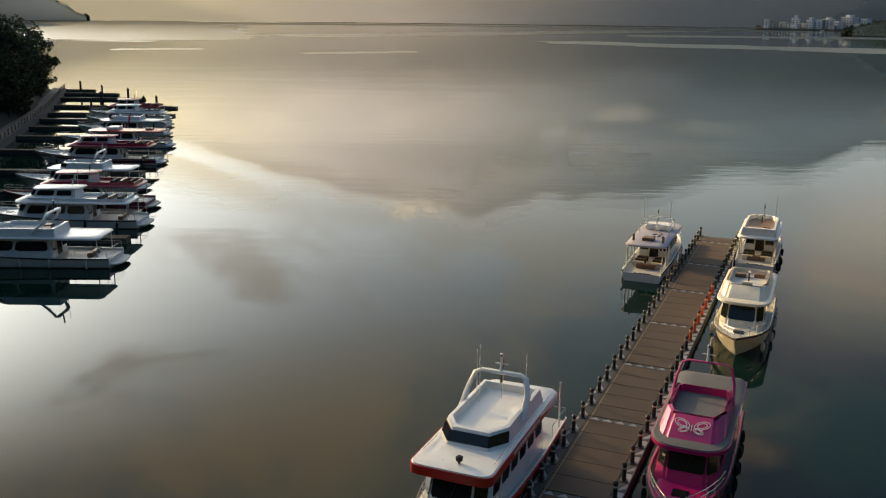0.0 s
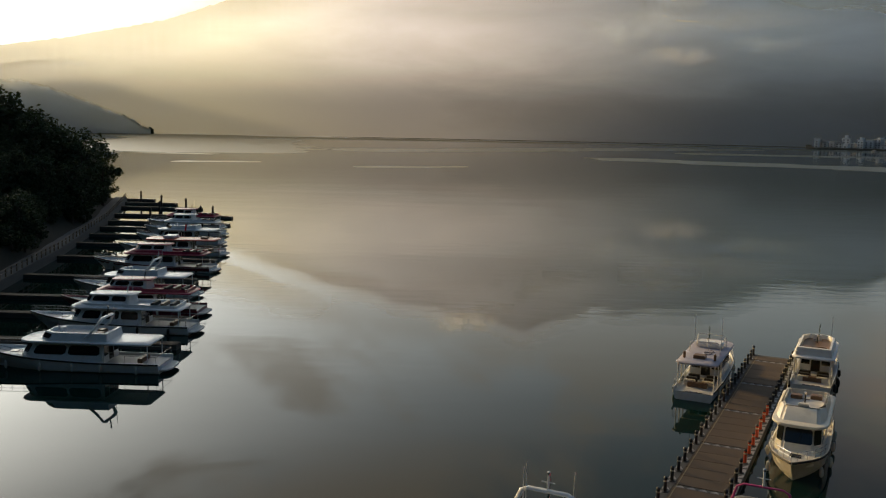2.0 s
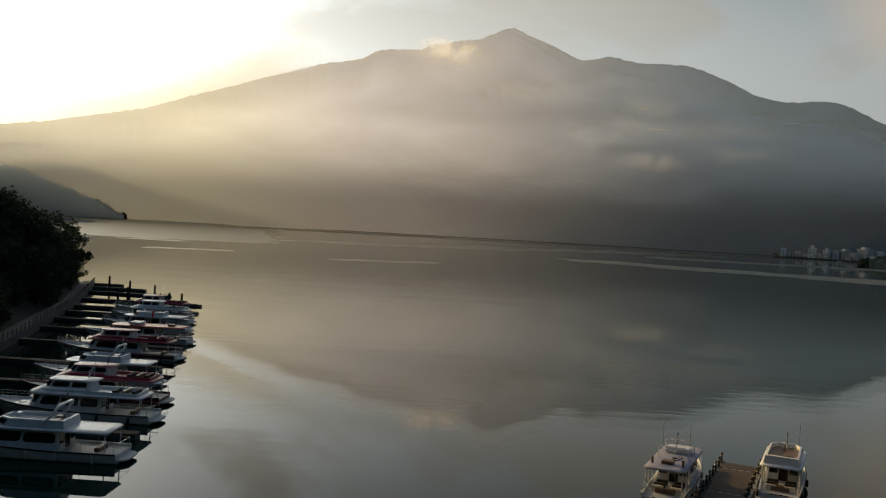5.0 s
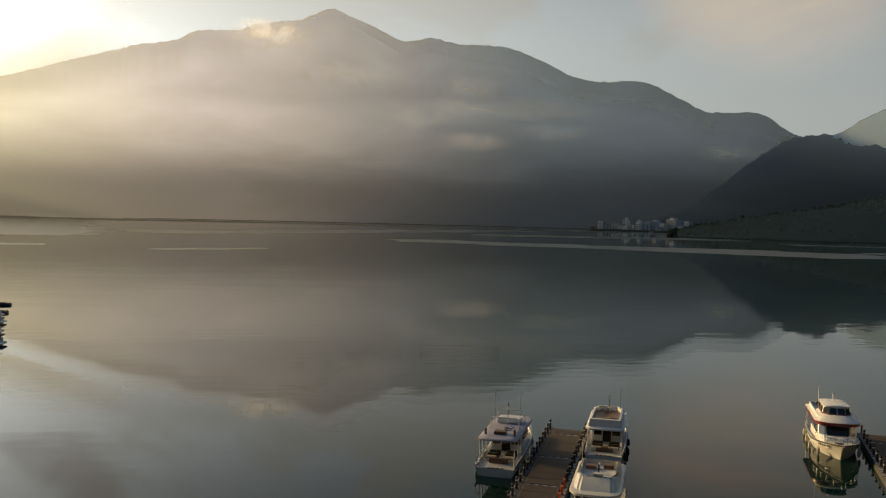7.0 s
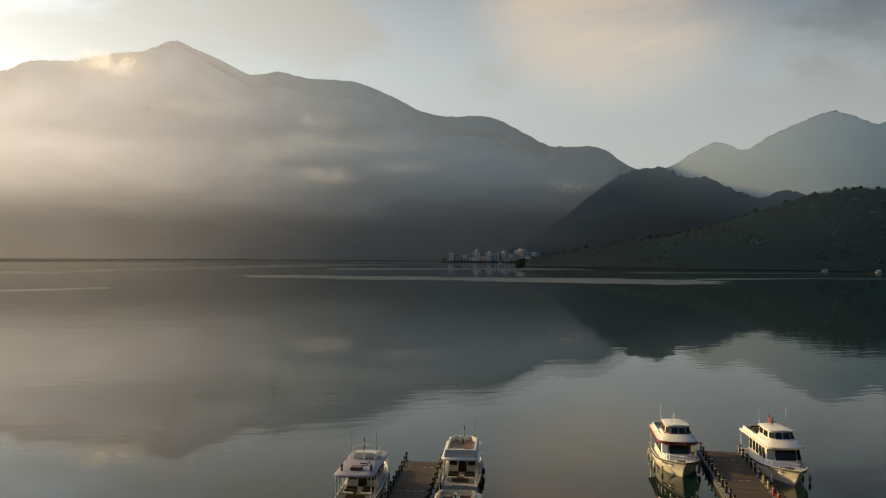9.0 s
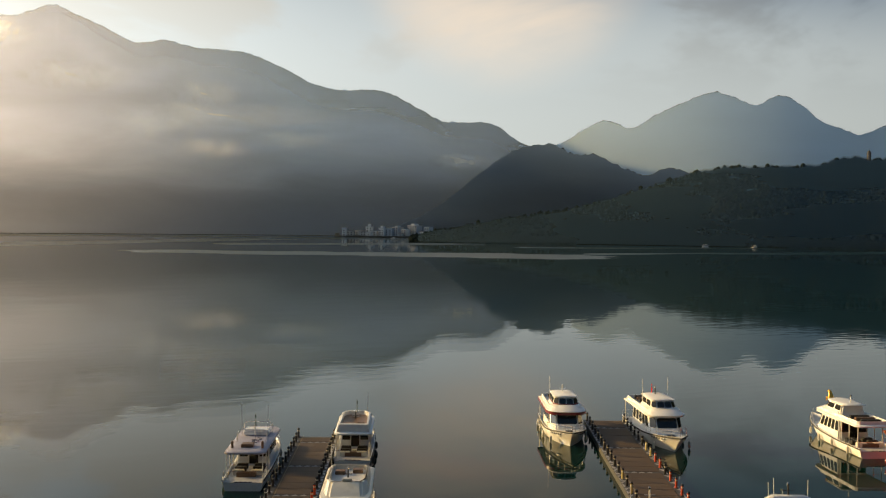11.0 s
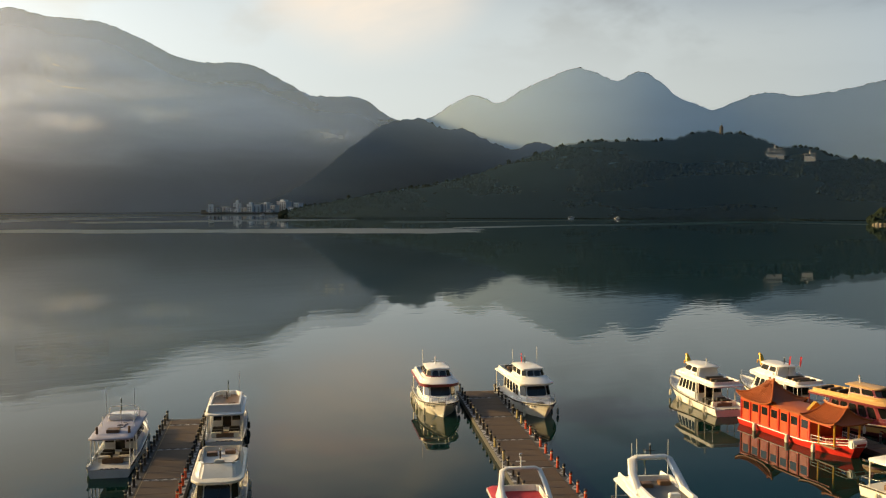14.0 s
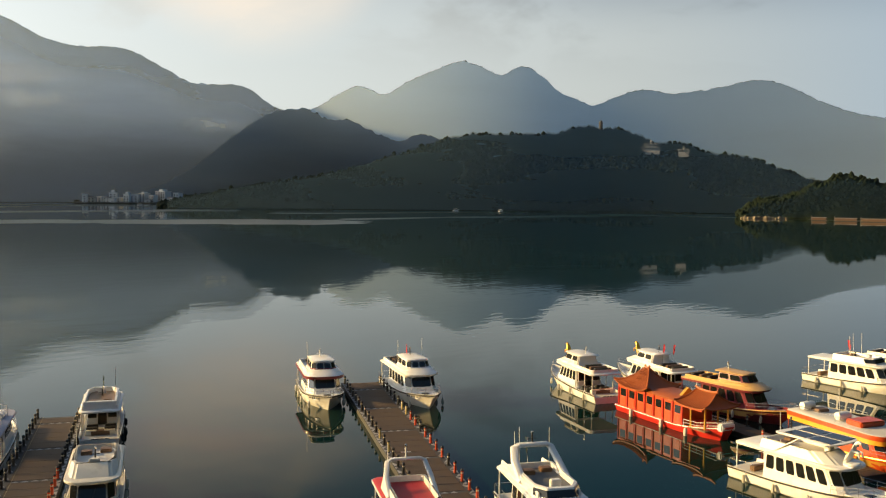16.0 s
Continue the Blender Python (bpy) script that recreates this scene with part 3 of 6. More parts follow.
# ---- boats ----
def tour_boat(label, x, y, heading, length=15.0, beam=4.2, hull=WHITE, band=None, house=WHITE, roof=WHITE, trim=None, deck=LIGHTDECK,
              fly="screen", fly_paint=None, fly_deck=None, arch=None, mast=True, aerials=2, flag=None, flags=0, fenders=4, windows=5, figure=False, name_bars=False, solar=False,
              roof_rail=False, open_stern=True, low=0.0, stern_rail=True, group="tour boats moored at the piers", seed=0, wing=None, bow_marks=False,
              cabin_front=0.235, roof_back=-0.46, roof_nose=1.6, square=0.8, fascia=0.2, arch_at=-0.2, fly_span=(-0.24, 0.115), seats=True, canisters=False,
              fly_rake=0.45, fly_brow=0.6, deflector=True, cabin_back=-0.28, hoops=False, stripe=None, under=None, arch_size=0.2, arch_reach=1.4, searchlight=False, swoosh=False, platform=False):
    """A two-deck lake cruiser, bow along +y of its own axes, standing on the water line."""
    rnd = random.Random(seed * 7 + 3)
    boat = tagged(new("tour_boat"), label, "boat", group)
    boat.matrix_basis = pose(x, y, 0, 0, 0, -heading)
    l, b = length, beam / 2
    trim, fly_paint, fly_deck = trim or roof, fly_paint or house, fly_deck or deck

    def width(s):
        return b * (0.93 + 0.07 * min(s / 0.3, 1)) if s < 0.55 else b * max(1 - ((s - 0.55) / 0.45) ** 2.3, 0.03)

    def sheer(s):
        return 1.05 + 0.95 * max(s - 0.25, 0) ** 1.7 * 1.5

    # hull shell with bulwark
    count, rings, rail_r, floor_pts = 15, [], [], []
    for i in range(count):
        s = i / (count - 1)
        w, z = width(s), sheer(s)
        yy = -l / 2 + s * l
        nip = max((s - 0.55) / 0.45, 0)
        back = 1.9 * nip**1.5
        cw = w * (0.9 - 0.35 * nip)
        half = [(0, yy - back * 1.25, -0.45), (cw * 0.75, yy - back, -0.25), (cw, yy - back, 0.12), ((w + cw) / 2 + 0.02, yy - back * 0.5, z * 0.55), (w, yy, z),
                (max(w - 0.09, 0.01), yy - 0.03, z), (max(w - 0.1, 0.008), yy - 0.05, z - 0.28)]
        rings.append(half[::-1] + [(-px, py, pz) for px, py, pz in half[1:]])
        rail_r.append((w, yy, z))
        floor_pts.append((max(w - 0.1, 0.008), yy - 0.05, z - 0.27))
    bm = bmesh.new()
    ring_mesh(bm, rings, closed=False, caps=False)
    ends = [[v for v in bm.verts][k * 13:(k + 1) * 13] for k in (0, count - 1)]
    bm.faces.new(ends[0])
    bm.faces.new(ends[1][::-1])
    shell = part("hull", bm, hull, boat)
    bm = bmesh.new()
    rows = [[bm.verts.new((px, py, pz)), bm.verts.new((0, py, pz + 0.04)), bm.verts.new((-px, py, pz))] for px, py, pz in floor_pts]
    for p, q in zip(rows, rows[1:]):
        for k in range(2):
            bm.faces.new((p[k], p[k + 1], q[k + 1], q[k]))
    part("deck", bm, deck, boat)
    bm = bmesh.new()
    for side in (1, -1):
        sweep(bm, [(side * (px + 0.02), py, pz - 0.1) for px, py, pz in rail_r], 0.05, 0.08)
    part("rub_rail", bm, band or BLACK, boat)
    if band:
        bm = bmesh.new()
        for side in (1, -1):
            a, c = [], []
            for i in range(count):
                s = i / (count - 1)
                nip = max((s - 0.55) / 0.45, 0)
                w, z = width(s), sheer(s)
                cw = w * (0.9 - 0.35 * nip)
                back = 1.9 * nip**1.5
                top = (side * ((w + cw) / 2 + (w - (w + cw) / 2) * 0.45 + 0.04), -l / 2 + s * l - back * 0.3, z * 0.75)
                bot = (side * (cw + ((w + cw) / 2 - cw) * 0.35 + 0.045), -l / 2 + s * l - back * 0.82, z * 0.32)
                a.append(bm.verts.new(top)), c.append(bm.verts.new(bot))
            for i in range(count - 1):
                bm.faces.new((a[i], a[i + 1], c[i + 1], c[i]) if side > 0 else (a[i], c[i], c[i + 1], a[i + 1]))
        part("hull_band", bm, band, shell, "painted band along the hull")

    if platform:
        part("swim_platform", slab(bmesh.new(), [(px, -py - l / 2 + 0.1) for px, py in outline(b * 0.82, -0.2, 1.1, 0.8, 0.1)][::-1], 0.3, 0.45, 0.04), deck, boat, "rounded platform behind the stern")
    # deckhouse and its panes
    z0, z1 = 0.85, 3.1 - low
    back, front = cabin_back * l, cabin_front * l
    cabin = House(b - 0.42, b - 0.55, back, front, 0.75, z0, z1, rake=1.15, brow=0.66)
    body = part("deckhouse", cabin.shell(), house, boat)
    for face in (0, 4):
        for i in range(windows):
            u0 = 0.05 + i * 0.92 / windows
            first, u1 = i == windows - 1, u0 + 0.92 / windows - 0.035
            if face == 4:
                u0, u1 = 1 - u1, 1 - u0
            part("window", cabin.pane(face, u0, u1, 0.4, 0.88), GLASS, body)
    for face, u0, u1 in ((1, 0.1, 0.92), (2, 0.04, 0.96), (3, 0.08, 0.9)):
        part("windscreen", cabin.pane(face, u0, u1, 0.46, 0.9, cut=0.12), GLASS, body, "dark tinted windscreen pane")
    part("door", cabin.pane(5, 0.36, 0.64, 0.06, 0.88, cut=0.04), GLASS, body, "dark glass cabin door")
    # dark panes stand in for the dim openings in the rear wall
    for u0, u1 in ((0.05, 0.32), (0.68, 0.95)):
        part("stern_window", cabin.pane(5, u0, u1, 0.36, 0.88, cut=0.06), GLASS, body)
    for face, u in ((2, 0.5),):
        bm = bmesh.new()
        sweep(bm, [cabin.point(face, u, 0.48) + Vector((0, 0.06, 0)), cabin.point(face, u + 0.12, 0.8) + Vector((0, 0.08, 0))], 0.015)
        part("wiper", bm, BLACK, body)

    # main roof with its edge trim, posts under the stern
    r_back, r_front = roof_back * l, front - 0.25
    plan = outline(b - 0.08, r_back, r_front, roof_nose, 0.35, square=square)
    bm = slab(bmesh.new(), plan, z1, z1 + 0.2, 0.06, 0.05)
    top = part("roof", bm, roof, boat)
    if trim is not roof:
        big = [(px * 1.02, (py - r_back) * 1.006 + r_back - 0.02) for px, py in plan]
        bm = bmesh.new()
        ring_mesh(bm, [[(px * 0.97, py, z1 + 0.14 - fascia) for px, py in plan], [(px, py, z1 + 0.14 - fascia) for px, py in big], [(px, py, z1 + 0.14) for px, py in big], [(px * 0.97, py, z1 + 0.14) for px, py in plan]], caps=False)
        part("roof_trim", bm, trim, top, "painted band round the roof edge")
    zt = z1 + 0.25
    if searchlight:
        part("searchlight", lathe(bmesh.new(), [(0.06, 0), (0.06, 0.15), (0.16, 0.18), (0.18, 0.36), (0.1, 0.42)], 10, (-0.25, r_front - 0.75, zt - 0.03)), BLACK, top)
        for side in (1, -1):
            rail_pts = [(side * (b - 0.3), r_front - 1.2, zt + 0.06), (side * (b - 0.3), r_back + 1.0, zt + 0.06)]
            part("grab_rail", sweep(bmesh.new(), rail_pts, 0.025, sides=5), STEEL, top)
        for i in range(10):
            for side in (1, -1):
                part("name_bar", box(bmesh.new(), side * (b - 0.035) - 0.02, side * (b - 0.035) + 0.02, r_front - 3.6 - i * 0.42, r_front - 3.3 - i * 0.42, z1 - 0.14, z1 + 0.02), PALEINK, top, "pale bar of unreadable lettering")
    if swoosh:
        for side in (1, -1):
            x = side * (b - 0.03)
            bm = bmesh.new()
            ring_mesh(bm, [[(x - side * 0.05, py, pz), (x + side * 0.03, py, pz), (x + side * 0.03, py, qz), (x - side * 0.05, py, qz)]
                           for py, pz, qz in ((r_back + 0.5, z1 - 0.28, z1 + 0.12), (r_back + 1.6, z1 - 0.2, z1 + 0.1), (r_back + 2.8, z1 + 0.0, z1 + 0.09), (r_back + 3.6, z1 + 0.07, z1 + 0.1))])
            part("swoosh", bm, WHITE, top, "white swoosh on the red roof edge")
    if under:
        bm = bmesh.new()
        ring_mesh(bm, [[(px * f, py, z1 + 0.14 - fascia - dz) for px, py in plan] for f, dz in ((0.95, 0.42), (1.0, 0.42), (1.0, 0.0), (0.95, 0.0))], caps=False)
        part("roof_band", bm, under, top, "yellow band under the roof edge")
    if cabin_back > -0.2:
        # inner rows are black, painting in the darkness under the roof
        for i in range(3):
            for side in (1, -1):
                part("bench", box(bmesh.new(), side * b * 0.42 - b * 0.26, side * b * 0.42 + b * 0.26, back - 1.3 - i * 1.1, back - 0.85 - i * 1.1, 0.8, 1.3, 0.05), CREAM if i == 2 else BLACK, boat, "low bench under the open stern roof")
        for py in (-0.33, -0.22):
            for side in (1, -1):
                part("post", sweep(bmesh.new(), [(side * (b - 0.3), py * l, 0.8), (side * (b - 0.3), py * l, z1 + 0.02)], 0.05), house, boat)
    if open_stern:
        bm = bmesh.new()
        sweep(bm, [(b - 0.35, -0.445 * l, 0.8), (b - 0.35, -0.445 * l, z1 + 0.02)], 0.05)
        post = part("post", bm, house, boat)
        again(post, Matrix.Translation((-(2 * b - 0.7), 0, 0)))
        bm = bmesh.new()
        box(bm, -b * 0.45, b * 0.45, -0.40 * l, -0.40 * l + 0.5, 0.8, 1.25, 0.05)
        part("bench", bm, VARNISH, boat, "wooden bench on the stern deck")
    # bow rail
    tops = []
    for i in range(11):
        s = 0.66 + 0.335 * i / 10
        tops.append((max(width(s) - 0.07, 0.06), -l / 2 + s * l - 0.05, sheer(s) + 0.62))
    loop = tops + [(-px, py, pz) for px, py, pz in reversed(tops)]
    bm = sweep(bmesh.new(), loop, 0.022, sides=5)
    sweep(bm, [(px, py, pz - 0.3) for px, py, pz in loop], 0.016, sides=5)
    rail = part("bow_rail", bm, STEEL, boat, "stainless steel rail round the bow")
    bm = sweep(bmesh.new(), [(0, 0, -0.64), (0, 0, 0)], 0.018, sides=5)
    stanchion = part("stanchion", bm, STEEL, rail)
    stanchion.location = loop[0]
    for p in loop[2::2]:
        again(stanchion, Matrix.Translation(p))
    # hatch and windlass on the foredeck
    zf = sheer(0.78) - 0.22
    part("hatch", box(bmesh.new(), -0.4, 0.4, 0.265 * l, 0.265 * l + 0.7, zf - 0.2, zf + 0.12, 0.04), GLASS, boat, "dark foredeck hatch")
    part("foredeck_trunk", slab(bmesh.new(), outline(b * 0.62, 0.2 * l, 0.36 * l, 1.0, 0.1), zf - 0.35, zf + 0.05, 0.06), house, boat)
    # fenders on short lines, both sides
    bm = lathe(bmesh.new(), [(0.03, 0.34), (0.11, 0.27), (0.15, 0.1), (0.15, -0.25), (0.1, -0.4), (0.03, -0.44)], 8)
    sweep(bm, [(0, 0, 0.33), (-0.05, 0, 0.75)], 0.015, sides=4)
    first = None
    for i in range(fenders):
        s = 0.12 + 0.66 * i / max(fenders - 1, 1)
        for side in (1, -1):
            m = pose(side * (width(s) + 0.14), -l / 2 + s * l + rnd.uniform(-0.4, 0.4), 0.5 + rnd.uniform(-0.08, 0.1), rnd.uniform(-6, 6), 0, 0 if side > 0 else 180)
            if first is None:
                first = part("fender", bm, FENDER if seed % 3 else BLACK, boat, "hanging fender")
                first.matrix_basis = m
            else:
                again(first, m)
    if name_bars:
        for i in range(4):
            part("name_bar", box(bmesh.new(), -0.75 + i * 0.42, -0.75 + i * 0.42 + 0.28, -l / 2 - 0.02, -l / 2 + 0.02, 0.6, 0.86), INK, shell, "dark bar of unreadable lettering")
    if stern_rail:
        pts = [(b - 0.2, -0.33 * l, 1.75), (b - 0.2, -0.49 * l, 1.7), (-(b - 0.2), -0.49 * l, 1.7), (-(b - 0.2), -0.33 * l, 1.75)]
        bm = sweep(bmesh.new(), pts, 0.022, sides=5)
        sternr = part("stern_rail", bm, STEEL, boat)
        for px, py, pz in pts:
            again(stanchion, Matrix.Translation((px, py, pz)), sternr)

    # upper deck
    if fly in ("screen", "dark"):
        f0, f1 = fly_span[0] * l, fly_span[1] * l
        coam = House(b * 0.84, b * 0.76, f0, f1, 1.0, zt - 0.02, zt + 0.72, rake=fly_rake, back_rake=0.06, brow=fly_brow)
        middle = (f0 + f1 - fly_rake) / 2
        inner_low = [Vector((p.x * 0.84, middle + (p.y - middle) * 0.9, zt + 0.34)) for p in coam.high]
        inner_high = [Vector((p.x * 0.88, middle + (p.y - middle) * 0.92, zt + 0.75)) for p in coam.high]
        bm = bmesh.new()
        ring_mesh(bm, [inner_low, inner_high, coam.high, coam.low], caps=False)
        corners = [e for e in bm.edges if len(e.link_faces) == 2 and abs(e.verts[0].co.z - e.verts[1].co.z) > 0.3]
        bmesh.ops.bevel(bm, geom=corners, offset=0.05 if deflector else 0.16, segments=3, affect="EDGES")
        tub = part("flybridge", bm, fly_paint, boat, "open upper bridge with low side walls")
        bm = bmesh.new()
        ring_mesh(bm, [[p + Vector((0, 0, -0.05)) for p in inner_low], [p + Vector((0, 0, 0.03)) for p in inner_low]])
        part("upper_deck", bm, fly_deck, tub)
        for face in (1, 2, 3) if deflector else ():
            part("wind_deflector", coam.pane(face, 0.0, 1.0, 0.22, 0.82, out=0.03, cut=0.02), GLASS, tub, "black tinted wind deflector")
        for side in (-1, 1) if seats else ():
            bm = box(bmesh.new(), side * b * 0.34 - b * 0.2, side * b * 0.34 + b * 0.2, f0 + 0.8 + 0.4 * (side > 0), f0 + 1.5 + 0.4 * (side > 0), zt + 0.3, zt + 0.66, 0.05)
            part("seat", bm, CREAM if seed % 2 else VARNISH, tub)
        if seats:
            part("console", box(bmesh.new(), -0.45, 0.3, f1 - 1.9, f1 - 1.45, zt + 0.3, zt + 0.95, 0.06), fly_paint, tub)
    elif fly == "pilot":
        f0, f1 = -0.14 * l, 0.14 * l
        tub_plan = outline(b * 0.8, -0.43 * l, f1 + 0.5, 1.3, 0.2)
        bm = bmesh.new()
        ins = shrunk(tub_plan, 0.12)
        ring_mesh(bm, [[(px, py, zt) for px, py in ins], [(px, py, zt + 0.32) for px, py in ins], [(px, py, zt + 0.34) for px, py in tub_plan], [(px * 1.02, py, zt - 0.03) for px, py in tub_plan]], caps=False)
        tub = part("upper_bulwark", bm, fly_paint, boat)
        brow = House(b * 0.86, b * 0.66, -0.12 * l, f1 + 1.5, 0.9, zt - 0.02, zt + 0.5, rake=1.25, brow=0.62)
        part("upper_shoulder", brow.shell(), fly_paint, boat, "sloping shoulder under the wheelhouse")
        wheel = House(b * 0.66, b * 0.54, f0, f1 + 0.2, 0.55, zt, zt + 1.25, rake=0.8, brow=0.62)
        wheelhouse = part("wheelhouse", wheel.shell(), house, boat)
        for face, u0, u1 in ((0, 0.08, 0.45), (0, 0.52, 0.94), (1, 0.1, 0.9), (2, 0.04, 0.48), (2, 0.52, 0.96), (3, 0.1, 0.9), (4, 0.06, 0.48), (4, 0.55, 0.92)):
            part("window", wheel.pane(face, u0, u1, 0.46, 0.9), GLASS, wheelhouse)
        hat = outline(b * 0.6, f0 - 0.5, f1 - 0.45, 0.6, 0.2)
        part("wheelhouse_roof", slab(bmesh.new(), hat, zt + 1.23, zt + 1.34, 0.05, 0.08), roof, wheelhouse)
        if stripe:
            bm = bmesh.new()
            ring_mesh(bm, [[wheel.point(k, 0, v) * 1.0 + Vector((0.04 * (1 if k in (0, 1, 2) else -1), 0.04 if k in (2, 3) else 0, 0)) for k in range(6)] for v in (0.4, 0.48)])
            part("wheelhouse_stripe", bm, stripe, wheelhouse, "dark red stripe round the wheelhouse")
        for i in range(3):
            part("seat", box(bmesh.new(), -b * 0.5, b * 0.5, -0.4 * l + i * 1.1, -0.4 * l + i * 1.1 + 0.42, zt, zt + 0.42, 0.05), VARNISH if i % 2 else BLACK, tub)
    elif fly == "flat":
        if roof_rail:
            pts = [(b - 0.35, -0.1 * l, zt + 0.55), (b - 0.35, -0.44 * l, zt + 0.5), (-(b - 0.35), -0.44 * l, zt + 0.5), (-(b - 0.35), -0.1 * l, zt + 0.55)]
            bm = sweep(bmesh.new(), pts, 0.02, sides=5)
            rr = part("roof_rail", bm, STEEL, boat)
            for a in range(4):
                again(stanchion, Matrix.Translation(pts[a]), rr)
        if hoops:
            for hy in (-0.2, 0.02):
                hoop = [(b * 0.72, hy * l, zt), (b * 0.68, hy * l + 0.15, zt + 0.9), (b * 0.55, hy * l + 0.2, zt + 1.05), (-b * 0.55, hy * l + 0.2, zt + 1.05), (-b * 0.68, hy * l + 0.15, zt + 0.9), (-b * 0.72, hy * l, zt)]
                part("roof_hoop", sweep(bmesh.new(), hoop, 0.045, sides=6), WHITE, boat)
            for sx in (-1, 1):
                part("roof_post", lathe(bmesh.new(), [(0.12, 0), (0.12, 0.55), (0.06, 0.62)], 8, (sx * b * 0.7, -0.36 * l, zt)), VARNISH, boat)
            hose = [(0.3 + 0.5 * math.sin(k * 0.9) * (1 - k / 30), -0.14 * l - 0.12 * k + 0.35 * math.cos(k * 0.9), zt + 0.03) for k in range(16)]
            part("hose", sweep(bmesh.new(), hose, 0.035, sides=5), INK, boat, "dark hose lying on the roof")
        bm = box(bmesh.new(), -b * 0.62, b * 0.62, -0.06 * l, 0.05 * l, zt - 0.02, zt + 0.5, 0.12)
        part("roof_hump", bm, house, boat)
        bm = box(bmesh.new(), -b * 0.3, b * 0.25, -0.36 * l, -0.3 * l, zt - 0.02, zt + 0.3, 0.04)
        part("locker", bm, VARNISH, boat)
    if arch:
        ay = arch_at * l
        pts = [(b * 0.8, ay + arch_reach, zt + 0.3), (b * 0.77, ay + arch_reach * 0.32, zt + 1.2), (b * 0.66, ay, zt + 1.95), (b * 0.5, ay - 0.05, zt + 2.1), (-b * 0.5, ay - 0.05, zt + 2.1), (-b * 0.66, ay, zt + 1.95), (-b * 0.77, ay + arch_reach * 0.32, zt + 1.2), (-b * 0.8, ay + arch_reach, zt + 0.3)]
        part("radar_arch", sweep(bmesh.new(), pts, arch_size, arch_size * 0.6, 8), arch, boat, "moulded arch over the upper deck")
        tip = (0, ay - 0.05, zt + 2.15)
    elif fly == "pilot":
        tip = (0, -0.1 * l, zt + 1.36)
    else:
        tip = (0, -0.1 * l, zt + 0.3)
    if solar:
        for sx in (-1, 1):
            pts = [(sx * b * 0.8, -0.2 * l, zt), (sx * b * 0.75, -0.05 * l, zt + 1.5)]
            part("canopy_leg", sweep(bmesh.new(), pts, 0.22, 0.06, 4), house, boat)
        cover = part("sun_canopy", slab(bmesh.new(), outline(b * 0.92, -0.2 * l, 0.16 * l, 0.9, 0.3), zt + 1.5, zt + 1.62, 0.05), WHITE, boat, "white hard canopy over the upper deck")
        for i in range(2):
            for k in (-1, 1):
                part("solar_panel", box(bmesh.new(), k * b * 0.42 - b * 0.36, k * b * 0.42 + b * 0.36, -0.15 * l + i * 2.2, -0.15 * l + i * 2.2 + 2.0, zt + 1.62, zt + 1.66, 0.01), SOLAR, cover)
        tip = (0, -0.18 * l, zt + 1.65)
    if mast:
        bm = sweep(bmesh.new(), [tip, (tip[0], tip[1] - 0.1, tip[2] + 0.75)], 0.06)
        sweep(bm, [(-0.35, tip[1] - 0.05, tip[2] + 0.4), (0.35, tip[1] - 0.05, tip[2] + 0.4)], 0.025)
        spar = part("mast", bm, WHITE if seed % 2 else BLACK, boat)
        part("lantern", lathe(bmesh.new(), [(0.05, 0), (0.09, 0.03), (0.09, 0.16), (0.04, 0.2)], 8, (tip[0], tip[1] - 0.1, tip[2] + 0.75)), STEEL, spar)
    for i in range(aerials):
        side = (-1) ** i
        ax, ay = side * b * (0.62 - 0.12 * (i // 2)), tip[1] + 0.3 * (i // 2)
        lo = zt + 0.1
        part("aerial", sweep(bmesh.new(), [(ax, ay, lo), (ax * 1.04, ay - 0.12, lo + 3.0 + 0.2 * i)], 0.022, sides=5), WHITE, boat)
    if flag:
        for i in range(max(flags, 1)):
            fx, fy = (0.15 + 1.1 * i, tip[1] - 0.6 - 0.5 * i)
            pole = part("flagpole", sweep(bmesh.new(), [(fx, fy, zt), (fx, fy - 0.15, zt + 2.5)], 0.025, sides=5), STEEL, boat)
            bm = bmesh.new()
            cols = [[(fx + 0.05 + 0.05 * math.sin(2.2 * v + k), fy - 0.15 - 0.1 * k + 0.05 * v, zt + 2.45 - 0.3 * v) for k in range(4)] for v in range(5)]
            ring_mesh(bm, cols, closed=False, caps=False)
            bmesh.ops.solidify(bm, geom=bm.faces[:], thickness=0.01)
            part("flag", bm, flag, pole)
    if figure:
        statue(boat, (0, 0.19 * l if fly == "pilot" else 0.185 * l, z1 + 0.2), figure)
    if canisters:
        for cy in (-0.38, -0.12):
            raft = lathe(bmesh.new(), [(0.1, -0.75), (0.36, -0.68), (0.4, -0.2), (0.42, 0.0), (0.4, 0.2), (0.36, 0.68), (0.1, 0.75)], 12)
            bmesh.ops.rotate(raft, verts=raft.verts, cent=(0, 0, 0), matrix=Matrix.Rotation(math.pi / 2, 3, "Y"))
            bmesh.ops.translate(raft, verts=raft.verts, vec=(b * 0.3, cy * l, zt + 0.45))
            part("life_raft_canister", raft, WHITE, boat, "white life raft canister")
    if wing:
        for side in (1, -1):
            bm = sweep(bmesh.new(), [(side * (b - 0.5), -0.43 * l, zt + 0.2), (side * (b - 0.35), -0.1 * l, zt + 0.45), (side * b * 0.7, 0.1 * l, zt + 0.2)], 0.1, 0.22, 8)
            part("side_wing", bm, wing, boat)
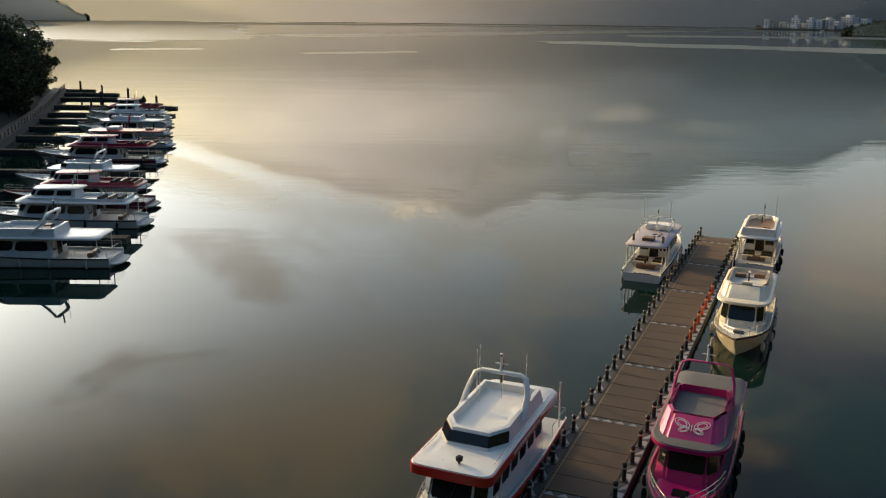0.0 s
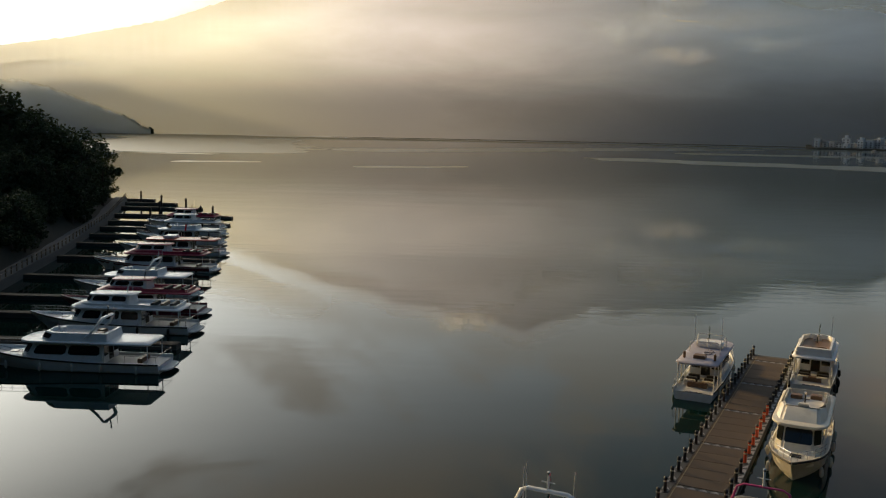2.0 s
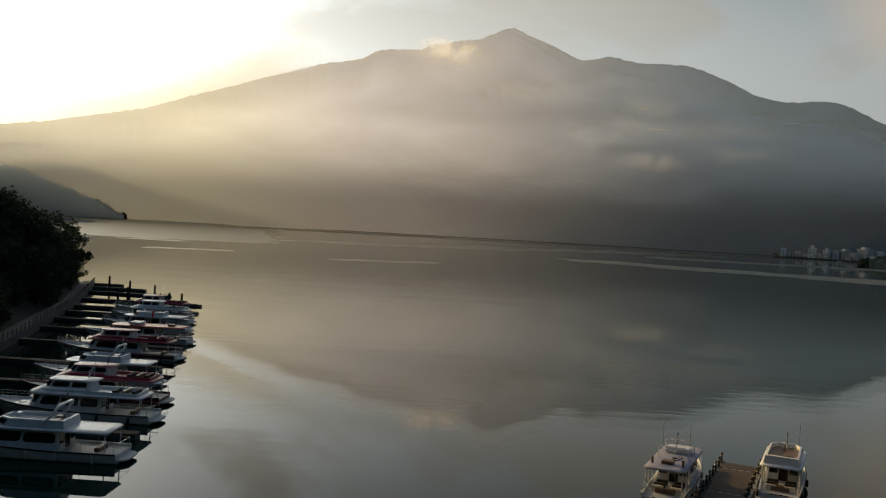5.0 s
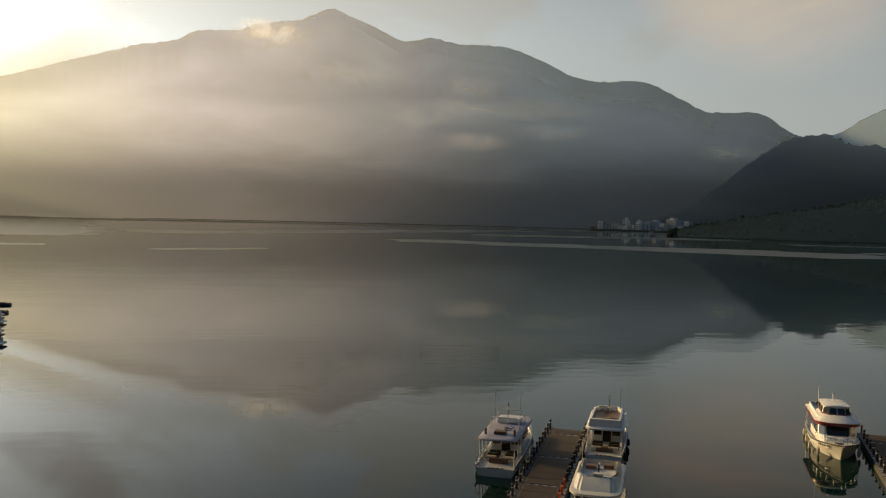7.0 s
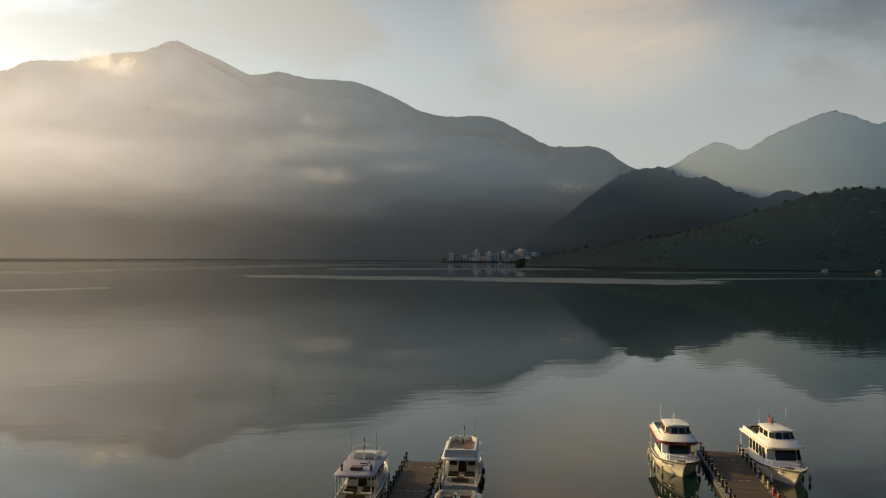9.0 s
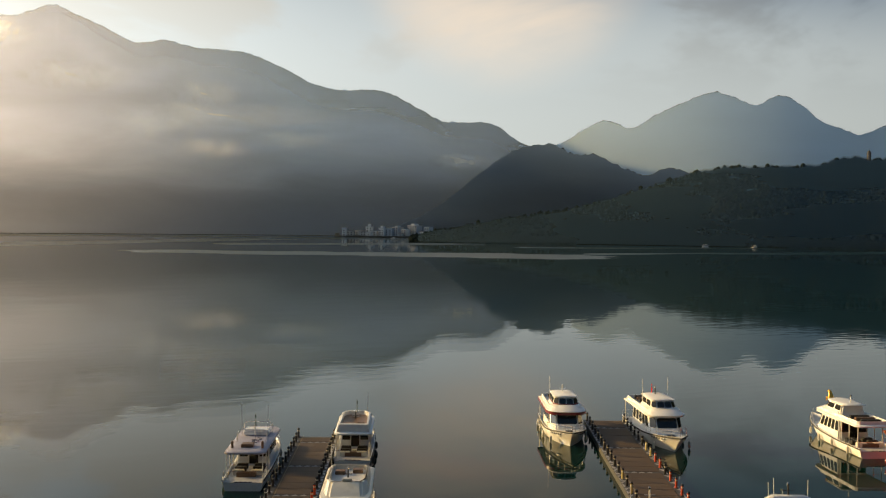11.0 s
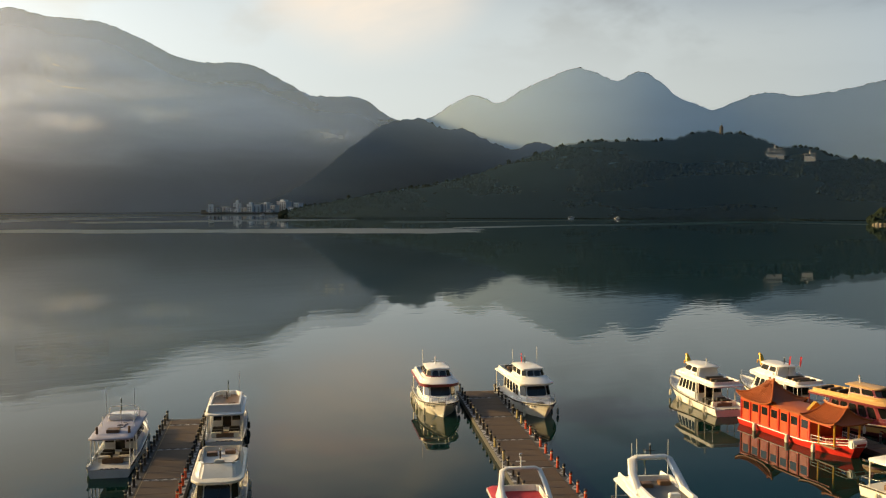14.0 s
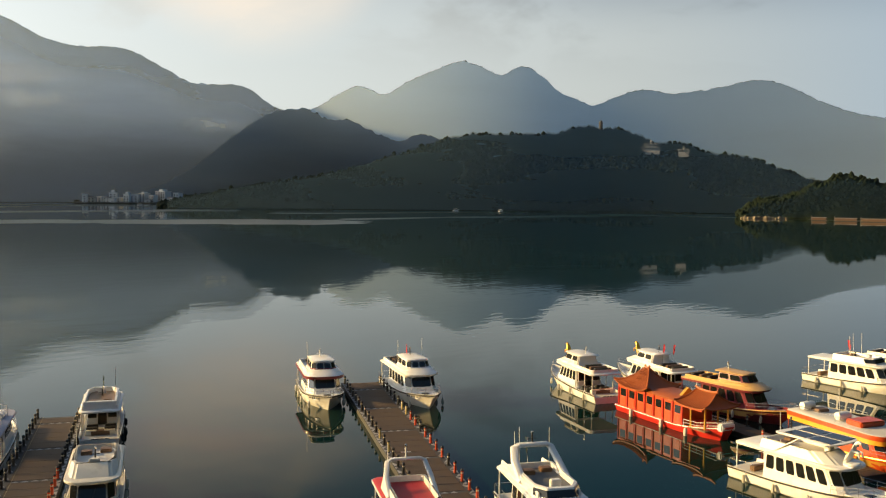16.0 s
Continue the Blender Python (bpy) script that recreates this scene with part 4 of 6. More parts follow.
    if bow_marks:
        for i in range(6):
            s = 0.74 + i * 0.028
            nip = (s - 0.55) / 0.45
            w = width(s)
            cw = w * (0.9 - 0.35 * nip)
            px, py, pz = (w + (w + cw) / 2) / 2, -l / 2 + s * l - 1.9 * nip**1.5 * 0.25, sheer(s) * 0.78
            for side in (1, -1):
                part("name_bar", box(bmesh.new(), side * px - 0.03, side * px + 0.03, py - 0.12, py + 0.12, pz - 0.13, pz + 0.13), INK, shell, "dark bar of unreadable lettering")
    return boat


def statue(boat, at, material):
    """A plain rearing figure on a plinth."""
    x, y, z = at
    bm = lathe(bmesh.new(), [(0.5, 0), (0.5, 0.12), (0.42, 0.2)], 12, at)
    for path, sizes in (([(0, -0.35, 0.25), (0, -0.1, 0.6), (0, 0.1, 1.0), (0, 0.2, 1.3), (0, 0.4, 1.42), (0, 0.55, 1.36)], (0.26, 0.27, 0.24, 0.15, 0.12, 0.08)),):
        rings = []
        for (px, py, pz), r in zip(path, sizes):
            rings.append([(x + r * math.cos(math.pi * k / 4), y + py, z + pz + r * math.sin(math.pi * k / 4)) for k in range(8)])
        ring_mesh(bm, rings)
    for sx in (-0.15, 0.15):
        sweep(bm, [(x + sx, y - 0.35, z + 0.15), (x + sx, y - 0.2, z + 0.6)], 0.09)
        sweep(bm, [(x + sx, y + 0.1, z + 0.9), (x + sx, y + 0.5, z + 0.85), (x + sx, y + 0.52, z + 0.6)], 0.06)
    for v in bm.verts:
        v.co = Vector(at) + (v.co - Vector(at)) * 1.35
    part("figurehead", bm, material, boat, "plain rearing figure on a round plinth")


def along(u, v, az):
    """Place from distances along and across a pier that runs on that bearing."""
    s, c = math.sin(radians(az)), math.cos(radians(az))
    return u * s + v * c, u * c - v * s


PIER_A, PIER_B = 22.5, 26.0
tour_boat("white lake cruiser with red roof edge beside the pier", *along(40.6, -14.4, PIER_A), PIER_A + 180, 17.0, 4.2, band=RED, trim=RED, arch=WHITE, aerials=3, flag=FLAGDARK, windows=6, seed=1, fly_deck=WHITE, bow_marks=True, fenders=5,
          low=-0.45, cabin_front=0.31, roof_back=-0.36, roof_nose=0.6, square=0.3, fascia=0.45, arch_at=-0.12, fly_span=(-0.24, 0.16), seats=False, fly_rake=0.55, searchlight=True, swoosh=True, arch_size=0.17)
pink = tour_boat("bright pink cruiser with grey upper deck and white wing motif", *along(46.6, -4.9, PIER_A), PIER_A + 180, 15.5, 4.0, hull=PINK, house=PINK, roof=GREYDECK, trim=PINK, deck=GREYDECK, fly_paint=PINK, fly_deck=GREYDECK, arch=PINK, aerials=0, windows=5, seed=3, fenders=5,
                 fly_span=(-0.2, 0.17), fly_rake=1.5, fly_brow=0.72, deflector=False, seats=False, arch_size=0.09, arch_reach=1.2)
tour_boat("cream cruiser with rounded roof, bow lit by the low sun", *along(72.0, -4.7, PIER_A), PIER_A + 180, 14.4, 4.1, hull=CREAM, house=CREAM, roof=CREAM, fly="screen", fly_paint=CREAM, aerials=1, mast=True, windows=5, seed=4, fly_span=(-0.3, 0.16), fly_rake=1.3, fly_brow=0.75, deflector=False)
tour_boat("white cruiser moored stern out with railed flat roof", *along(90.6, -14.6, PIER_A), PIER_A, 16.0, 3.9, fly="flat", roof=LILAC, aerials=2, flag=FLAGDARK, name_bars=True, windows=5, seed=5, cabin_back=-0.14, hoops=True)
tour_boat("white cruiser with open upper deck at the pier head", *along(97.2, -5.4, PIER_A), PIER_A, 13.6, 3.9, fly="screen", aerials=1, flag=FLAGDARK, name_bars=True, windows=4, seed=6, wing=WHITE, cabin_back=-0.14, fly_span=(-0.42, 0.12), fly_deck=VARNISH)
tour_boat("white cruiser with two dark red stripes and mirrored hull", *along(105.9, 11.3, PIER_B), PIER_B + 178, 14.4, 4.6, band=None, trim=MAROON, fly="pilot", stripe=MAROON, fascia=0.3, aerials=1, windows=5, seed=7, bow_marks=True)
tour_boat("white cruiser with wheelhouse, tall aerials and a red flag", *along(105.0, 21.9, PIER_B), PIER_B + 175, 16.0, 4.6, fly="pilot", aerials=2, flag=FLAGRED, windows=5, seed=8, bow_marks=True)
tour_boat("white cruiser with glossy red upper deck and arch", *along(58.6, 12.5, PIER_B), PIER_B + 180, 15.0, 4.0, roof=REDDECK, trim=WHITE, fly_deck=REDDECK, arch=WHITE, aerials=1, windows=5, seed=9, seats=False, arch_at=-0.25, arch_reach=2.6, deflector=False, fly_span=(-0.3, 0.14), arch_size=0.2)
tour_boat("white sport cruiser with tall raked arch", *along(59.8, 22.3, PIER_B), PIER_B + 180, 15.0, 4.2, arch=WHITE, aerials=3, flag=FLAGDARK, windows=5, seed=10, wing=WHITE, fly_deck=GREYDECK, arch_size=0.32, arch_reach=2.8, arch_at=-0.28, fly_span=(-0.3, 0.14))
tour_boat("white cruiser with a gilded figure on its roof", 84.0, 75.6, 20, 14.6, 4.3, fly="pilot", aerials=0, figure=GOLD, name_bars=True, windows=5, seed=11, cabin_back=-0.16)
tour_boat("white cruiser with a gilded figure and two red flags", 91.9, 71.0, 18, 15.0, 4.3, fly="pilot", aerials=0, figure=GOLD, flag=FLAGRED, flags=2, windows=6, seed=12)
tour_boat("maroon and tan cruiser with gold trim beside the pier", 88.6, 56.6, 184, 14.5, 4.0, hull=MAROON, house=MAROON, roof=TAN, trim=MAROON, fly="pilot", fly_paint=TAN, aerials=0, windows=5, seed=13, band=TAN)
tour_boat("white cruiser with solar panels and a pale figure on the roof", 69.2, 36.8, 187, 15.0, 4.2, fly="screen", fly_span=(-0.3, 0.16), fly_rake=1.2, deflector=False, solar=True, figure=WHITE, aerials=1, windows=6, seed=14)
tour_boat("long red and yellow cruise boat with grey roof", 82.0, 39.4, 198, 17.0, 4.6, hull=ORANGE, house=ORANGE, roof=LIGHTDECK, trim=ORANGE, fly="flat", roof_rail=True, aerials=1, windows=6, seed=15, band=GOLD, fascia=0.4, canisters=True, under=YELLOW)
tour_boat("white cruiser with tall flags moored beyond the red boats", 113.2, 54.5, 184, 15.5, 4.2, fly="screen", aerials=3, flag=FLAGRED, windows=5, seed=16)
tour_boat("white cruiser with wheelhouse moored beside another white cruiser", 120.8, 51.0, 184, 15.5, 4.2, fly="pilot", aerials=3, windows=5, seed=17)
for far_x, far_y, far_turn in ((497, 1262, 70), (740, 872, 100), (772, 826, 80)):
    tour_boat("small white boat far out near the opposite shore", far_x, far_y, far_turn, 9.0, 3.0, low=0.9, fly="flat", aerials=0, windows=3, seed=40, fenders=2, group="boats out on the lake")
QUAY = "boats moored along the shaded quay"
for i, (mx, my, ml, mh, kw) in enumerate([
        (-31.4, 86.2, 19, 270, dict(label="grey-white cruiser in deep shade with raised wheel deck", fly="screen", arch=WHITE, windows=5)),
        (-34.0, 102.4, 19, 270, dict(label="white shaded cruiser with long roof and small wheelhouse", fly="pilot", windows=5)),
        (-36.2, 112.4, 18, 270, dict(label="dark red shaded cruiser with red roof", fly="pilot", roof=CRIMSON, fly_paint=CRIMSON, house=WHITE, hull=MAROON, windows=5)),
        (-40.9, 123.9, 17, 270, dict(label="pale blue-white shaded cruiser with open upper deck", fly="screen", arch=WHITE, windows=4)),
        (-44.8, 145.0, 19.5, 270, dict(label="dark purple shaded cruiser with arched side windows", fly="pilot", roof=CRIMSON, fly_paint=CRIMSON, house=WHITE, hull=WHITE, band=MAROON, windows=4)),
        (-48.5, 163.0, 19, 270, dict(label="shaded cruiser with orange-red roof and flag", fly="flat", roof=RED, flag=FLAGRED, windows=5)),
        (-53.3, 178.0, 17, 270, dict(label="white shaded cruiser with bright rail", fly="screen", windows=5)),
        (-57.0, 192.0, 17, 270, dict(label="white shaded cruiser between two others", fly="pilot", windows=5)),
        (-60.9, 204.0, 17, 270, dict(label="shaded cruiser with purple roof next to the empty berths", fly="pilot", roof=CRIMSON, fly_paint=CRIMSON, windows=5))]):
    kw = dict(kw)
    kw["windows"] = 2 + i % 2
    tour_boat(kw.pop("label"), mx - ml / 2, my, mh, ml, 4.6, aerials=1, group=QUAY, seed=20 + i, low=0.35, cabin_back=-0.22, platform=True, fenders=5, **kw)


# ---- piers ----
PLANK = surface("brown_deck_mat", (0.06, 0.038, 0.023), 0.75, vary=0.3, grain=0.7, fine=22.0, bump=0.25, dirt=(0.07, 0.05, 0.035, 0.5))
SLATE = surface("dark_edge_strip", (0.042, 0.044, 0.05), 0.7, vary=0.3)
CHIP = surface("pale_edge_tile", (0.27, 0.27, 0.29), 0.6, vary=0.35, fine=10.0)
FLOAT = surface("wet_concrete_float", (0.05, 0.05, 0.046), 0.6, vary=0.3)
LINE = surface("worn_yellow_line", (0.2, 0.17, 0.1), 0.8, vary=0.3)
POST = surface("black_bollard_paint", (0.02, 0.02, 0.022), 0.45, vary=0.2)
POSTRED = surface("red_bollard_paint", (0.5, 0.06, 0.02), 0.45, vary=0.2)
POSTPALE = surface("faded_yellow_bollard_paint", (0.5, 0.4, 0.16), 0.5, vary=0.2)
REFLECT = surface("pale_reflective_band", (0.55, 0.5, 0.4), 0.4, vary=0.1)


def prism(name, pts, z0, z1, material):
    lo = [(px, py, z0) for px, py in pts]
    hi = [(px, py, z1) for px, py in pts]
    k = len(pts)
    return mesh(name, lo + hi, [tuple(range(k - 1, -1, -1)), tuple(range(k, 2 * k))] + [(i, (i + 1) % k, (i + 1) % k + k, i + k) for i in range(k)], material)


def pier(name, label, u0, u1, v0, v1, az, near):
    """A floating pier of modules: brown mats, strips of triangle tiles along both edges and across each joint."""
    cx, cy = along(u0, (v0 + v1) / 2, az)
    long, w = u1 - u0, (v1 - v0) / 2
    base = new(name, prism(name, [(-w, 0), (w, 0), (w, long), (-w, long)], -0.35, 0.5, FLOAT))
    tagged(base, label, "pier", kind="structure")
    base.matrix_basis = pose(cx, cy, 0, 0, 0, -az)
    strip = 0.62
    edge = mesh("edge_strip", *((lambda p: (p.vertices, p.faces))(Plain([(-strip / 2, 0), (strip / 2, 0), (strip / 2, long), (-strip / 2, long)], 0.5, 0.585))), SLATE)
    for side in (-1, 1):
        ob = new("edge_strip", edge)
        ob.parent, ob.matrix_basis = base, Matrix.Translation((side * (w - strip / 2), 0, 0))
    step = 1.05
    tri = [prism("edge_tile", [(-0.26, -0.5), (0.26, -0.5), (-0.26, 0.42)], 0.58, 0.6, CHIP), prism("edge_tile", [(-0.26, -0.46), (0.26, -0.1), (0.26, 0.46)], 0.58, 0.6, CHIP)]
    for i in range(int((long - near) / step)):
        for side in (-1, 1):
            ob = new("edge_tile", tri[(i + (side > 0)) % 2])
            ob.parent, ob.matrix_basis = base, pose(side * (w - strip / 2), near + (i + 0.5) * step, 0, 0, 0, 180 * (i % 2))
    module, inner = 9.6, 2 * (w - strip) - 0.06
    mat_mesh = prism("deck_mat", [(-inner / 2, 0), (inner / 2, 0), (inner / 2, 1.77), (-inner / 2, 1.77)], 0.5, 0.6, PLANK)
    cross = prism("cross_strip", [(-inner / 2, 0), (inner / 2, 0), (inner / 2, 0.5), (-inner / 2, 0.5)], 0.5, 0.575, SLATE)
    chip = prism("cross_tile", [(-0.3, 0.06), (0.3, 0.06), (0.05, 0.42)], 0.57, 0.595, CHIP)
    y = 0.0
    while y < long - 0.2:
        ob = new("cross_strip", cross)
        ob.parent, ob.matrix_basis = base, Matrix.Translation((0, y, 0))
        for i in range(int(inner / 0.75)):
            ob = new("cross_tile", chip)
            ob.parent, ob.matrix_basis = base, Matrix.Translation((-inner / 2 + 0.42 + i * 0.75, y, 0))
        for i in range(5):
            yy = y + 0.54 + i * 1.81
            if yy + 1.77 < long:
                ob = new("deck_mat", mat_mesh)
                ob.parent, ob.matrix_basis = base, Matrix.Translation((0, yy, 0.003 * (i % 2)))
        y += module
    line = prism("edge_line", [(-0.025, 0), (0.025, 0), (0.025, long), (-0.025, long)], 0.6, 0.608, LINE)
    ob = new("edge_line", line)
    ob.parent, ob.matrix_basis = base, Matrix.Translation((-inner / 2 + 0.16, 0, 0))
    return base


class Plain:
    def __init__(self, pts, z0, z1):
        k = len(pts)
        self.vertices = [(px, py, z0) for px, py in pts] + [(px, py, z1) for px, py in pts]
        self.faces = [tuple(range(k - 1, -1, -1)), tuple(range(k, 2 * k))] + [(i, (i + 1) % k, (i + 1) % k + k, i + k) for i in range(k)]


def bollard(label, paint_of, group):
    ob = tagged(new("bollard"), label, "bollard", group)
    part("base_plate", lathe(bmesh.new(), [(0.24, 0), (0.24, 0.03), (0.17, 0.05)], 10), POST, ob)
    part("shaft", lathe(bmesh.new(), [(0.125, 0.03), (0.115, 0.35), (0.115, 0.9)], 10), paint_of, ob)
    part("cap", lathe(bmesh.new(), [(0.14, 0.9), (0.145, 0.95), (0.1, 1.02), (0.03, 1.06)], 10), POST, ob)
    part("band", lathe(bmesh.new(), [(0.119, 0.68), (0.121, 0.69), (0.121, 0.77), (0.119, 0.78)], 10), REFLECT, ob)
    return ob


GRP = "bollards along the piers"
KINDS = [bollard("black steel bollard with pale band on the pier edge", POST, GRP), bollard("red-painted bollard with dark cap on the pier edge", POSTRED, GRP), bollard("faded yellow bollard on the pier edge", POSTPALE, GRP)]
spare = [True, True, True]


def stand(kind, x, y, az):
    m = pose(x, y, 0.585, 0, 0, -az)
    if spare[kind]:
        KINDS[kind].matrix_basis, spare[kind] = m, False
    else:
        copy_thing(KINDS[kind], m)


pier("pier_west", "floating pier with brown mats and tiled edges", 12, 101.6, -12.2, -7.6, PIER_A, 20.0)
pier("pier_middle", "floating pier with brown mats beside white cruisers", 40, 111.8, 14.3, 19.3, PIER_B, 20.0)
for i in range(32):
    u = 100.9 - i * 2.1
    stand(0, *along(u, -11.85, PIER_A), PIER_A)
    stand(1 if 66 < u < 81 else 0, *along(u - 0.4, -7.95, PIER_A), PIER_A)
for i in range(22):
    u = 111.0 - i * 2.3
    stand(2 if 78 < u < 88 and i % 2 else 0, *along(u, 14.65, PIER_B), PIER_B)
    stand((1 if u < 94 else 2 if u < 99 else 0) if i % 5 else 0, *along(u - 0.4, 18.95, PIER_B), PIER_B)


def plain_pier(name, label, x0, y0, x1, y1, wide, z=0.55):
    d = Vector((x1 - x0, y1 - y0))
    long, az = d.length, math.degrees(math.atan2(d.x, d.y))
    base = new(name, prism(name, [(-wide / 2, 0), (wide / 2, 0), (wide / 2, long), (-wide / 2, long)], -0.3, z - 0.08, FLOAT))
    base.matrix_basis = pose(x0, y0, 0, 0, 0, -az)
    tagged(base, label, "pier", kind="structure")
    board = prism("deck_board", [(-wide / 2 + 0.03, 0), (wide / 2 - 0.03, 0), (wide / 2 - 0.03, 1.15), (-wide / 2 + 0.03, 1.15)], z - 0.08, z, PLANK)
    for i in range(int(long / 1.2)):
        ob = new("deck_board", board)
        ob.parent, ob.matrix_basis = base, Matrix.Translation((0, i * 1.2 + 0.02, 0.002 * (i % 3)))
    return base


plain_pier("pier_east", "narrow boarded pier between the red boats", 77.0, 36.0, 85.2, 64.0, 2.6)
for i in range(6):
    t = 0.1 + i * 0.16
    stand(1 if i == 2 else 0, 77.0 + 8.2 * t - 1.0, 36 + 28 * t + 0.3, 16)
    stand(0, 77.0 + 8.2 * t + 1.1, 36 + 28 * t - 0.3, 16)


# ---- the red pleasure boat with temple roofs ----
def temple_spot(px, py, t, half, c0, c1, z, rise, ridge, lift):
    """A point of a hipped roof with hollow slopes and lifted corners; t runs from eave to ridge."""
    mid, span = (c0 + c1) / 2, (c1 - c0) / 2
    return (px * half * (1.02 - t), mid + py * span * (1 - t + ridge * t), z + rise * t**1.55 + lift * (1 - t) ** 2.2 * (abs(px) * abs(py)) ** 3)


def temple_roof(bm, *shape):
    edge = [(-1 + k / 5, -1) for k in range(10)] + [(1, -1 + k / 5) for k in range(10)] + [(1 - k / 5, 1) for k in range(10)] + [(-1, 1 - k / 5) for k in range(10)]
    rings = [[temple_spot(px, py, t, *shape) for px, py in edge] for t in (0.0, 0.1, 0.25, 0.42, 0.6, 0.8, 1.0)]
    under = [[(x * f, y, z - d) for x, y, z in rings[0]] for f, d in ((0.86, 0.05), (1.0, 0.12))]
    ring_mesh(bm, under + rings)
    return bm


def temple_boat(label, x, y, heading, length, beam):
    boat = tagged(new("tour_boat"), label, "boat", "tour boats moored at the piers")
    boat.matrix_basis = pose(x, y, 0, 0, 0, -heading)
    l, b = length, beam / 2
    rings = []
    for i in range(12):
        s = i / 11
        w = b * (0.95 if s < 0.6 else 0.95 * (1 - ((s - 0.6) / 0.4) ** 2 * 0.72))
        z = 0.75 + 0.9 * max(s - 0.62, 0) ** 1.4 * 3
        y0 = -l / 2 + s * l
        nip = max((s - 0.6) / 0.4, 0)
        rings.append([(w, y0, z), (w * 0.95, y0 - 0.5 * nip, z * 0.4), (w * 0.8, y0 - 0.9 * nip, -0.2), (-w * 0.8, y0 - 0.9 * nip, -0.2), (-w * 0.95, y0 - 0.5 * nip, z * 0.4), (-w, y0, z)])
    hull = part("hull", (lambda m: (ring_mesh(m, rings), m)[1])(bmesh.new()), RED, boat)
    bm = bmesh.new()
    for side in (1, -1):
        sweep(bm, [(side * (abs(r[0][0]) + 0.02), r[0][1], r[0][2] - 0.08) for r in rings], 0.035, 0.05)
    part("rub_rail", bm, WHITE, hull)
    hw, y0, y1, z0, z1 = b - 0.28, -0.47 * l, 0.2 * l, 0.7, 3.05
    cabin = House(hw, hw, y0, y1, 0.02, z0, z1, rake=0.0, back_rake=0.0, brow=0.98, round=0.0)
    body = part("cabin", cabin.shell(), ORANGE, boat, "vermilion timber cabin")
    bays = 7
    for face in (0, 4):
        for i in range(bays):
            u0, u1 = i / bays + 0.028, (i + 1) / bays - 0.028
            part("window", cabin.pane(face, u0, u1, 0.5, 0.84, cut=0.05), GLASS, body)
            part("wall_panel", cabin.pane(face, u0, u1, 0.1, 0.45, out=0.03, cut=0.03), ORANGE, body)
    bm = bmesh.new()
    sweep(bm, [(0, 0, z0), (0, 0, z1)], 0.09, sides=8)
    column = part("column", bm, RED, boat)
    column.location = (hw + 0.04, y0, 0)
    for i in range(bays + 1):
        for side in (1, -1):
            if i or side < 0:
                again(column, Matrix.Translation((side * (hw + 0.04), y0 + (y1 - y0) * i / bays, 0)))
    bm = bmesh.new()
    sweep(bm, [(0, 0, 0.9), (0, 0, z1)], 0.1, sides=8)
    gilt = part("porch_column", bm, GOLD, boat, "gilded porch column")
    gilt.location = (hw - 0.1, 0.27 * l, 0)
    for px, py in ((-hw + 0.1, 0.27 * l), (hw - 0.4, 0.38 * l), (-hw + 0.4, 0.38 * l)):
        again(gilt, Matrix.Translation((px, py, 0)))
    bm = box(bmesh.new(), -hw, hw, y1, 0.41 * l, 0.75, 0.88)
    part("porch_floor", bm, VARNISH, boat)
    for i in range(3):
        part("seat", box(bmesh.new(), -0.9, 0.9, y1 + 0.5 + i * 0.9, y1 + 0.85 + i * 0.9, 0.88, 1.35, 0.04), REDDECK, boat)
    for k, (c0, c1, z, rise, lift) in enumerate(((-0.5 * l, -0.13 * l, z1, 2.0, 0.6), (0.14 * l, 0.43 * l, z1 - 0.05, 1.3, 0.28))):
        shape = (b + 0.12, c0, c1, z, rise, (0.12, 0.62)[k], lift)
        hat = part("temple_roof", temple_roof(bmesh.new(), *shape), TILES, boat, "glazed tile roof with upturned eaves")
        for j in range(15):
            py = -0.93 + 1.86 * j / 14
            for side in (1, -1):
                pts = [Vector(temple_spot(side, py, t, *shape)) + Vector((0, 0, 0.02)) for t in (0.0, 0.2, 0.45, 0.7, 0.98)]
                part("tile_ridge", sweep(bmesh.new(), pts, 0.03, sides=5), TILES, hat)
        for px in (-1, 1):
            for py in (-1, 1):
                pts = [Vector(temple_spot(px, py, t, *shape)) + Vector((0, 0, 0.04)) for t in (0.0, 0.15, 0.4, 0.7, 1.0)]
                part("hip_ridge", sweep(bmesh.new(), pts, 0.07, 0.09, 6), TILES, hat)
        ends = [Vector(temple_spot(0, py, 1.0, *shape)) + Vector((0, 0, up)) for py, up in ((-1.15, 0.3), (-0.8, 0.1), (0, 0.04), (0.8, 0.1), (1.15, 0.3))]
        part("roof_ridge", sweep(bmesh.new(), ends, 0.1, 0.14, 8), TILES, hat)
        for side in (1, -1):
            part("eave_carving", box(bmesh.new(), side * (b - 0.1) - 0.04, side * (b - 0.1) + 0.04, c0 + 0.6, c1 - 0.6, z - 0.24, z - 0.06), ORANGE, hat, "vermilion carved eave board")
    part("middle_roof", slab(bmesh.new(), [(b - 0.05, -0.14 * l), (b - 0.05, 0.14 * l), (-b + 0.05, 0.14 * l), (-b + 0.05, -0.14 * l)], z1 - 0.04, z1 + 0.14, 0.05, 0.25), TILES, boat)
    # porch gable front
    bm = bmesh.new()
    yg = 0.09 * l
    ring_mesh(bm, [[(-1.1, yg, z1 + 0.25), (1.1, yg, z1 + 0.25), (0, yg, z1 + 1.15)], [(-1.1, yg + 0.4, z1 + 0.25), (1.1, yg + 0.4, z1 + 0.25), (0, yg + 0.4, z1 + 1.15)]])
    part("gable", bm, GOLD, boat, "gilded gable between the roofs")
